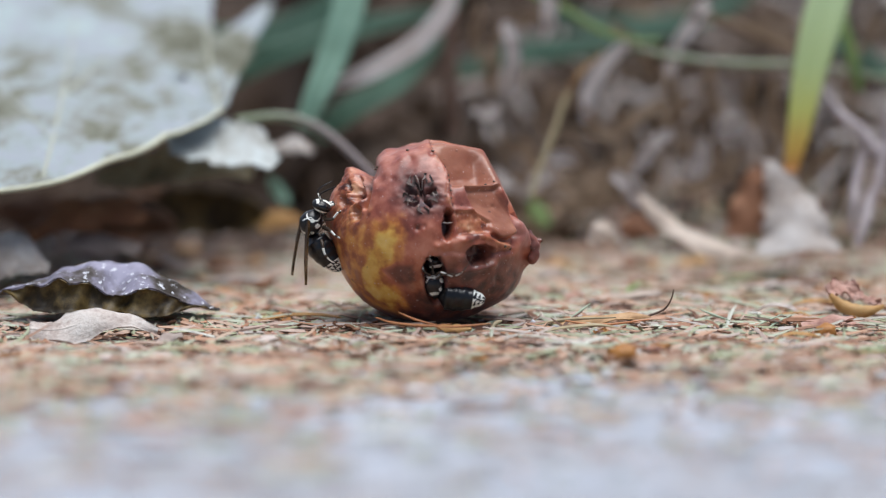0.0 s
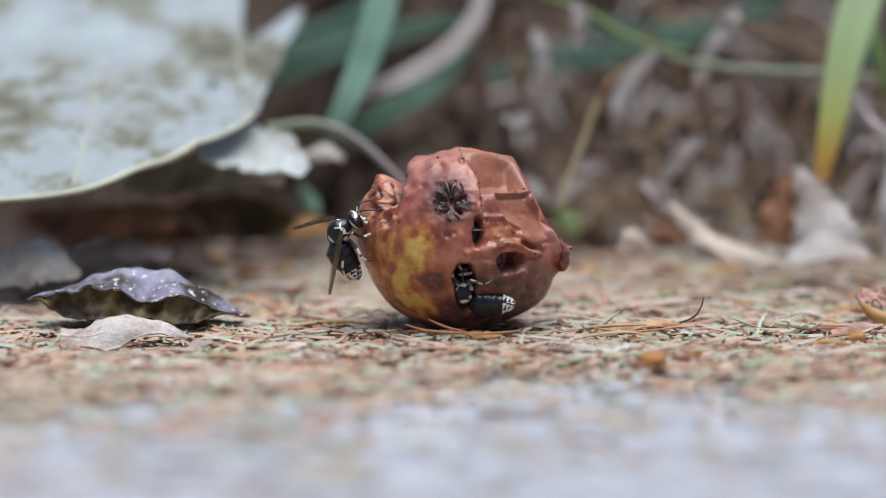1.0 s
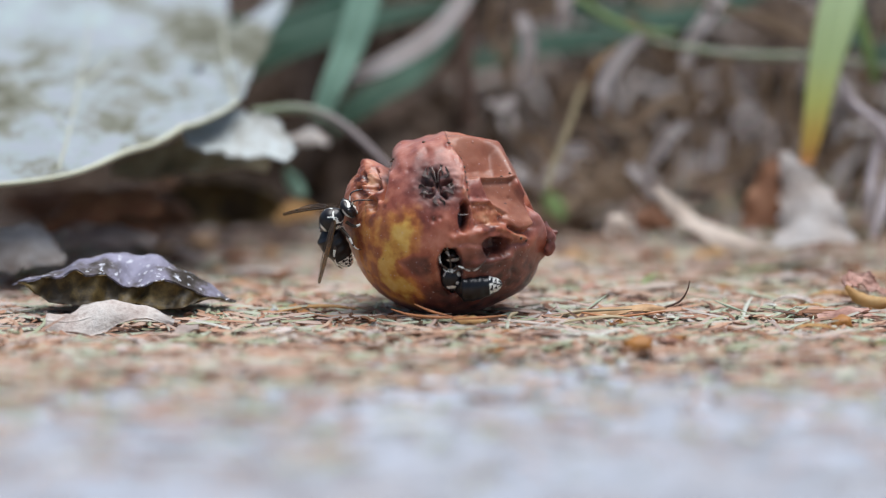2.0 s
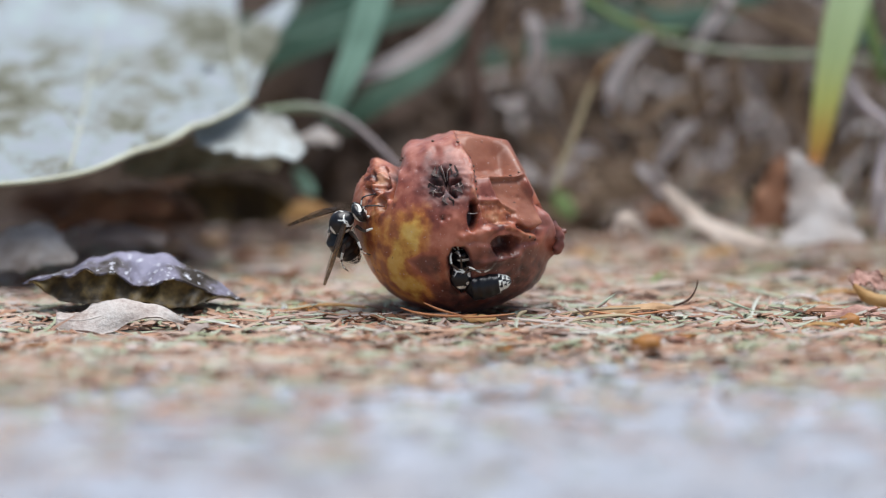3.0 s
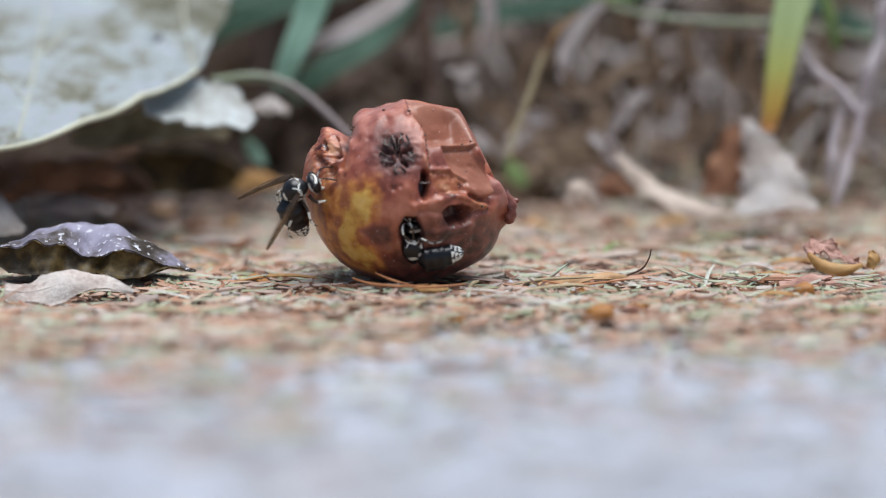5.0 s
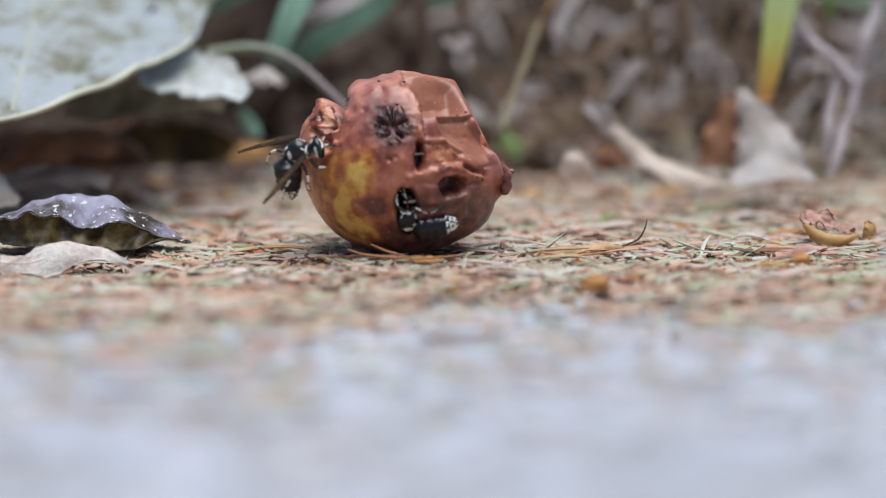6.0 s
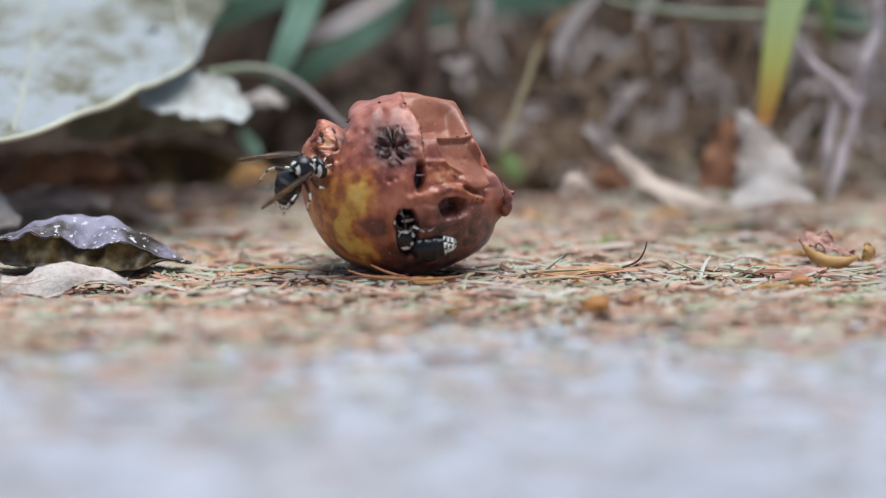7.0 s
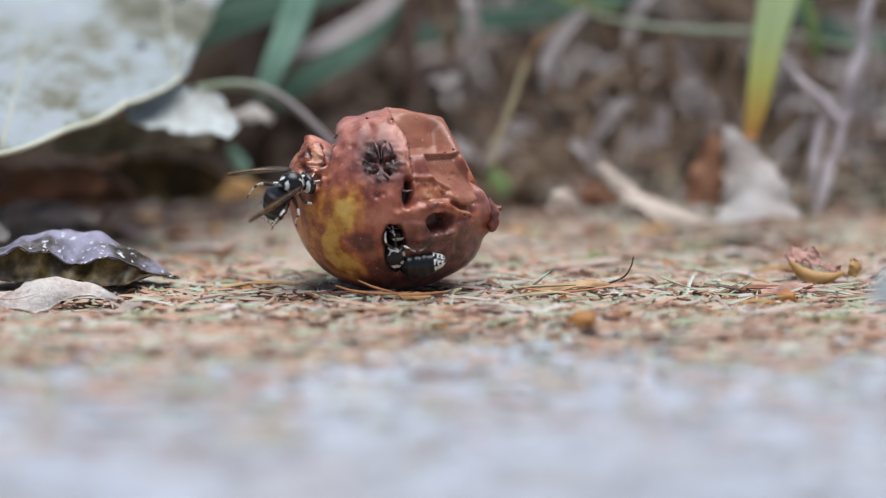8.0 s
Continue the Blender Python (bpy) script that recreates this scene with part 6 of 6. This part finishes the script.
leaf_thing("leaf_scrap", "flat tan strip of dead leaf beside the apple", TAN_OCHRE, [(18.2, -5.0, 0.2), (23.9, -6.0, 0.4), (30.2, -6.0, 1.2), (35.5, -5.0, 1.5), (39.9, -4.0, 1.2)], [0.6, 2.0, 2.2, 1.8, 0.5], (0, -0.5, 0.86), -0.3, 0.25, 0.3, 11, rib=False)
leaf_thing("leaf_scrap", "long pale tan strip of dead leaf on the litter", TAN_LEAF, [(25.6, 24.0, -0.1), (31.2, 24.0, 0.5), (36.6, 25.0, 1.1), (43.1, 26.0, 1.5)], [0.6, 2.0, 2.2, 0.8], (0, -0.5, 0.86), -0.3, 0.25, 0.3, 12, rib=False)
leaf_thing("leaf_scrap", "pink-tan scrap of dead leaf on the litter", PINK_LEAF, [(66.1, -9.0, 0.0), (69.8, -8.0, 0.7), (73.4, -8.0, 1.4), (77.1, -7.0, 1.4)], [0.6, 2.4, 2.2, 0.8], (0, -0.5, 0.86), -0.3, 0.25, 0.3, 13, rib=False)
leaf_thing("leaf_scrap", "orange flat scrap against the apple's foot", OCHRE, [(0.4, -17.0, 1.2), (3.5, -17.0, 1.1), (6.6, -17.0, 0.8)], [1, 2.4, 0.8], (0, -0.5, 0.86), -0.3, 0.25, 0.3, 14, rib=False)
leaf_thing("leaf_scrap", "pale brown scrap of dead leaf on the litter", DULL_LEAF, [(-50.3, -24.0, -1.2), (-48.6, -22.0, 0.0), (-45.8, -22.0, 0.6)], [1.5, 3.0, 1.0], (0, -0.5, 0.86), -0.3, 0.25, 0.3, 15, rib=False)
leaf_thing("leaf_scrap", "dark brown scrap of dead leaf on the litter", BROWN_LEAF, [(-29.4, -36.0, -2.4), (-26.9, -35.0, -1.0), (-24.4, -34.0, -0.7)], [1, 2.6, 1.0], (0, -0.5, 0.86), -0.3, 0.25, 0.3, 16, rib=False)


def build_brown_scales():
    """A little heap of dark red-brown bud scales beside the apple."""
    rs = np.random.RandomState(19)
    for k in range(60):
        x, y = rs.normal(-13.5, 6.0), rs.normal(-12.0, 3.5)
        if math.hypot(x, y) < 11:
            continue
        z = float(ground_height(np.array([x]), np.array([y]))[0]) + rs.uniform(1.6, 2.6)
        g = np.zeros((5, 4, 3))
        yaw, r, curl = rs.uniform(0, 6.28), rs.uniform(0.4, 0.95), rs.uniform(-0.8, 0.8)
        for i, p in enumerate(np.linspace(-1, 1, 5)):
            for j, q in enumerate(np.linspace(-1, 1, 4)):
                e, lx = r * math.sqrt(max(0.05, 1 - p * p)) * q * 0.8, 1.2 * r * p
                g[i, j] = (x + math.cos(yaw) * lx - math.sin(yaw) * e, y + math.sin(yaw) * lx + math.cos(yaw) * e, z + curl * r * (p * p + q * q - 1) * 0.6 + 0.3 * lx * math.sin(5 * yaw))
        tagged(mesh("bud_scale", *slab(g, 0.25), RUST_LEAF if k % 3 else BROWN_LEAF), "small dark red-brown bud scale beside the apple", "bud scale", "scales heaped by the apple")


build_brown_scales()


def bud(label, c, r, mat):
    bm = bmesh.new()
    bmesh.ops.create_icosphere(bm, subdivisions=3, radius=1)
    v = np.array([p.co[:] for p in bm.verts])
    f = [tuple(p.index for p in q.verts) for q in bm.faces]
    bm.free()
    v = v * (1 + 0.22 * lumps(v, 1.6, 3)[:, None]) * np.array(r) + np.array(c)
    return tagged(mesh("bud_scale", v, f, mat), label, "bud scale", "scales on the litter")


bud("brown bud scale on the litter", (33.3, -42.0, -0.2), (3.0, 2.4, 2.2), BUD)
bud("dark brown bud scale on the litter", (71.2, -18.0, 0.4), (2.1, 1.8, 1.6), BUD)


def build_grit():
    rs = np.random.RandomState(31)
    for x, y in ((18, -6), (22, -9), (24, -4), (33, -7), (29, -12), (-25, -8), (-33, 3), (-14, -17), (46, 2), (58, -10), (66, -22), (40, -26)):
        ob = bud("pale grey grit grain on the litter", (x, y, float(ground_height(np.array([x]), np.array([y]))[0]) + 1.3), rs.uniform(0.5, 1.2, 3), GRIT)
        ob.name = "grit"
        tagged(ob, category="grit", group="grit on the litter")


build_grit()


def build_pavement_grit():
    """Pale stones and dust lumps on the pavement, thinning into the litter."""
    rs = np.random.RandomState(88)
    bm = bmesh.new()
    bmesh.ops.create_icosphere(bm, subdivisions=1, radius=1)
    bv, bf = np.array([q.co[:] for q in bm.verts]), [tuple(q.index for q in fc.verts) for fc in bm.faces]
    bm.free()
    spots = rs.uniform((-120, -260), (120, -48), (520, 2))
    pieces = []
    for (x, y), z in zip(spots, ground_height(spots[:, 0], spots[:, 1])):
        r = rs.uniform(0.6, 1.7) * rs.uniform(0.7, 1.3, 3) * (1.5, 1.0, 0.45)
        pieces.append((bv * rs.uniform(0.75, 1.15, (len(bv), 1)) * r + (x, y, z + 0.3 * r[2] + (0.9 if y > -75 else 0.1)), bf))
    v, f = joined(pieces)
    tagged(mesh("pavement_grit", v, f, PALE_GRIT, smooth=False), "pale blue-grey grit and small stones scattered on the pavement", "grit", kind="stuff")


build_pavement_grit()


def build_debris():
    """Straws, bark chips and curled bits lying loose on top of the needles."""
    rs = np.random.RandomState(92)
    straws = (("straw-coloured", STRAW), ("tan", TAN_LEAF), ("ochre", OCHRE), ("pale green", LIGHT_GREEN), ("rust-brown", RUST_LEAF), ("pale grey", FADED_LEAF))
    for k in range(30):
        x, y = rs.uniform(-84, 86), rs.uniform(-44, 60)
        if math.hypot(x, y) < 19 or (x < -36 and -26 < y < 16):
            continue
        a, ln = rs.choice([0, math.pi]) + rs.normal(0, 0.6), rs.uniform(6, 17)
        t = np.array([-0.5, -0.2, 0.2, 0.5])
        px, py = x + ln * t * math.cos(a), y + ln * t * math.sin(a) + rs.normal(0, 0.8, 4)
        pz = ground_height(px, py) + 2.1 + np.array([0, 1, 1, 0]) * rs.uniform(0, 1.2)
        word, mat = straws[rs.randint(6)]
        w = rs.uniform(0.5, 1.15)
        tagged(mesh("straw", *strip(np.stack([px, py, pz], 1), [0.3 * w, w, w, 0.3 * w], (0, -0.3, 1), 0.4, 0.25, 14, rs.uniform(-0.5, 0.5)), mat), word + " straw lying on the needle litter", "straw", "straws on the litter")
    chips = (("dark brown", BROWN_LEAF), ("rust-brown", RUST_LEAF), ("pink-brown", PINK_LEAF), ("ochre-brown", BUD))
    for k in range(70):
        x, y = rs.uniform(-84, 86), rs.uniform(-52, 50)
        if math.hypot(x, y) < 17 or (x < -36 and -26 < y < 16):
            continue
        word, mat = chips[rs.randint(4)]
        r = rs.uniform(0.7, 1.9)
        z = float(ground_height(np.array([x]), np.array([y]))[0]) + 2.0
        g = np.zeros((7, 5, 3))
        yaw, curl = rs.uniform(0, 6.28), rs.uniform(-0.7, 0.7)
        for i, p in enumerate(np.linspace(-1, 1, 7)):
            for j, q in enumerate(np.linspace(-1, 1, 5)):
                e = r * math.sqrt(max(0.04, 1 - p * p)) * q * 0.7 * rs.uniform(0.85, 1.15)
                lx = 1.3 * r * p
                g[i, j] = (x + math.cos(yaw) * lx - math.sin(yaw) * e, y + math.sin(yaw) * lx + math.cos(yaw) * e, z + curl * r * (p * p + q * q - 1) * 0.5 + 0.15 * rs.normal())
        tagged(mesh("bark_chip", *slab(g, 0.35), mat), word + " curled chip of bark on the litter", "bark chip", "bark chips on the litter")


build_debris()

# ------------------------------------------------------------------ movement
def stand(at, fwd, up):
    return Matrix.Translation([c * MM for c in at]) @ turn_to(fwd, up)


def part_pose(body, hinge, back, up):
    """A part whose long axis runs back from its hinge, aimed in the place's directions, in its thing's space."""
    inv = body.to_3x3().inverted()
    return Matrix.Translation([c * MM for c in hinge]) @ turn_to(-(inv @ Vector(back)), inv @ Vector(up))


def key_wasp(parts, table):
    wasp, abdomen, right, left = parts[:4]
    rows, ra, rr, rl = [], [], [], []
    for t, at, fwd, up, tail, w_right, w_left in table:
        m = stand(at, fwd, up)
        rows.append((t, m))
        ra.append((t, part_pose(m, (-1.9, 0, -0.45), tail, up)))
        rr.append((t, part_pose(m, (0.7, -1.55, 0.95), w_right, up)))
        rl.append((t, part_pose(m, (0.7, 1.55, 0.95), w_left, up)))
    walk(wasp, rows)
    walk(abdomen, ra)
    walk(right, rr)
    walk(left, rl)


def motions():
    # seconds, middle of the thorax, headway, back, way of the abdomen, of the near wing, of the far wing
    key_wasp(WASP_EDGE, [
        (0.0, (-22.7, -4.0, 18.6), (0.34, -0.1, 0.94), (-0.9, -0.25, 0.4), (0.6, -0.1, -0.8), (-0.04, -0.05, -1.0), (-0.2, 0.12, -0.97)),
        (0.5, (-22.3, -5.0, 18.6), (0.5, -0.1, 0.86), (-0.85, -0.35, 0.4), (0.62, -0.05, -0.78), (-0.12, -0.1, -0.98), (-0.28, 0.15, -0.94)),
        (0.8, (-22.8, -5.5, 18.6), (0.6, -0.1, 0.78), (-0.75, -0.42, 0.5), (0.58, 0.0, -0.82), (-0.15, -0.15, -0.97), (-0.5, 0.45, -0.74)),
        (1.0, (-23.1, -6.0, 18.6), (0.7, -0.12, 0.7), (-0.6, -0.5, 0.6), (0.54, 0.0, -0.84), (-0.18, -0.2, -0.97), (-0.66, 0.7, -0.25)),
        (1.7, (-22.0, -7.0, 18.3), (0.72, -0.12, 0.68), (-0.55, -0.55, 0.6), (0.52, 0.1, -0.84), (-0.22, -0.2, -0.96), (-0.68, 0.68, -0.2)),
        (3.0, (-21.8, -8.5, 17.5), (0.76, -0.12, 0.6), (-0.5, -0.6, 0.6), (0.5, 0.4, -0.76), (-0.32, -0.2, -0.94), (-0.75, 0.5, -0.3)),
        (4.0, (-22.2, -9.0, 17.5), (0.8, -0.1, 0.52), (-0.5, -0.6, 0.6), (0.52, 0.42, -0.74), (-0.4, -0.2, -0.91), (-0.8, 0.35, -0.42)),
        (5.5, (-20.5, -11.0, 19.0), (0.9, -0.05, 0.36), (-0.3, -0.7, 0.62), (0.3, 0.1, -0.95), (-0.6, -0.2, -0.78), (-0.87, 0.35, -0.33)),
        (6.5, (-19.2, -12.8, 21.0), (0.84, 0.5, 0.16), (-0.1, -0.72, 0.68), (-0.16, 0.45, -0.88), (-0.72, -0.2, -0.66), (-0.99, 0.1, -0.16)),
        (7.5, (-18.9, -12.8, 21.1), (0.78, 0.6, 0.06), (-0.1, -0.72, 0.68), (-0.26, 0.45, -0.85), (-0.82, -0.2, -0.52), (-1.0, 0.0, -0.06)),
        (8.0, (-18.8, -12.8, 21.1), (0.78, 0.6, 0.06), (-0.1, -0.72, 0.68), (-0.26, 0.45, -0.85), (-0.82, -0.2, -0.52), (-1.0, 0.0, -0.06)),
    ])
    key_wasp(WASP_HOLE, [
        (0.0, (-0.2, -12.5, 8.6), (-0.16, 0.2, 0.96), (-0.78, -0.5, -0.35), (0.96, -0.05, -0.14), (0.25, 0.9, -0.4), (0.1, 0.9, -0.4)),
        (1.0, (-0.2, -12.5, 8.5), (-0.16, 0.2, 0.96), (-0.78, -0.5, -0.35), (0.98, -0.05, -0.06), (0.25, 0.9, -0.4), (0.1, 0.9, -0.4)),
        (3.0, (0.2, -13.0, 8.2), (-0.12, 0.1, 0.98), (-0.78, -0.5, -0.35), (0.98, 0.0, 0.13), (0.25, 0.9, -0.4), (0.1, 0.9, -0.4)),
        (4.0, (0.2, -13.0, 8.0), (-0.12, 0.1, 0.98), (-0.78, -0.5, -0.35), (0.98, 0.0, 0.11), (0.25, 0.9, -0.4), (0.1, 0.9, -0.4)),
        (5.5, (0.3, -13.0, 7.9), (-0.12, 0.1, 0.98), (-0.78, -0.5, -0.35), (0.98, 0.0, 0.13), (0.25, 0.9, -0.4), (0.1, 0.9, -0.4)),
        (6.5, (-0.1, -12.8, 8.2), (-0.15, 0.16, 0.97), (-0.78, -0.5, -0.35), (0.98, -0.05, 0.14), (0.25, 0.9, -0.4), (0.1, 0.9, -0.4)),
        (7.5, (-0.4, -12.8, 8.4), (-0.15, 0.16, 0.97), (-0.78, -0.5, -0.35), (0.98, -0.05, 0.08), (0.25, 0.9, -0.4), (0.1, 0.9, -0.4)),
        (7.8, (0.1, -13.0, 8.0), (-0.12, 0.1, 0.98), (-0.78, -0.5, -0.35), (0.98, 0.0, 0.12), (0.25, 0.9, -0.4), (0.1, 0.9, -0.4)),
        (8.0, (0.2, -13.0, 7.9), (-0.12, 0.1, 0.98), (-0.78, -0.5, -0.35), (0.98, 0.0, 0.13), (0.25, 0.9, -0.4), (0.1, 0.9, -0.4)),
    ])


motions()
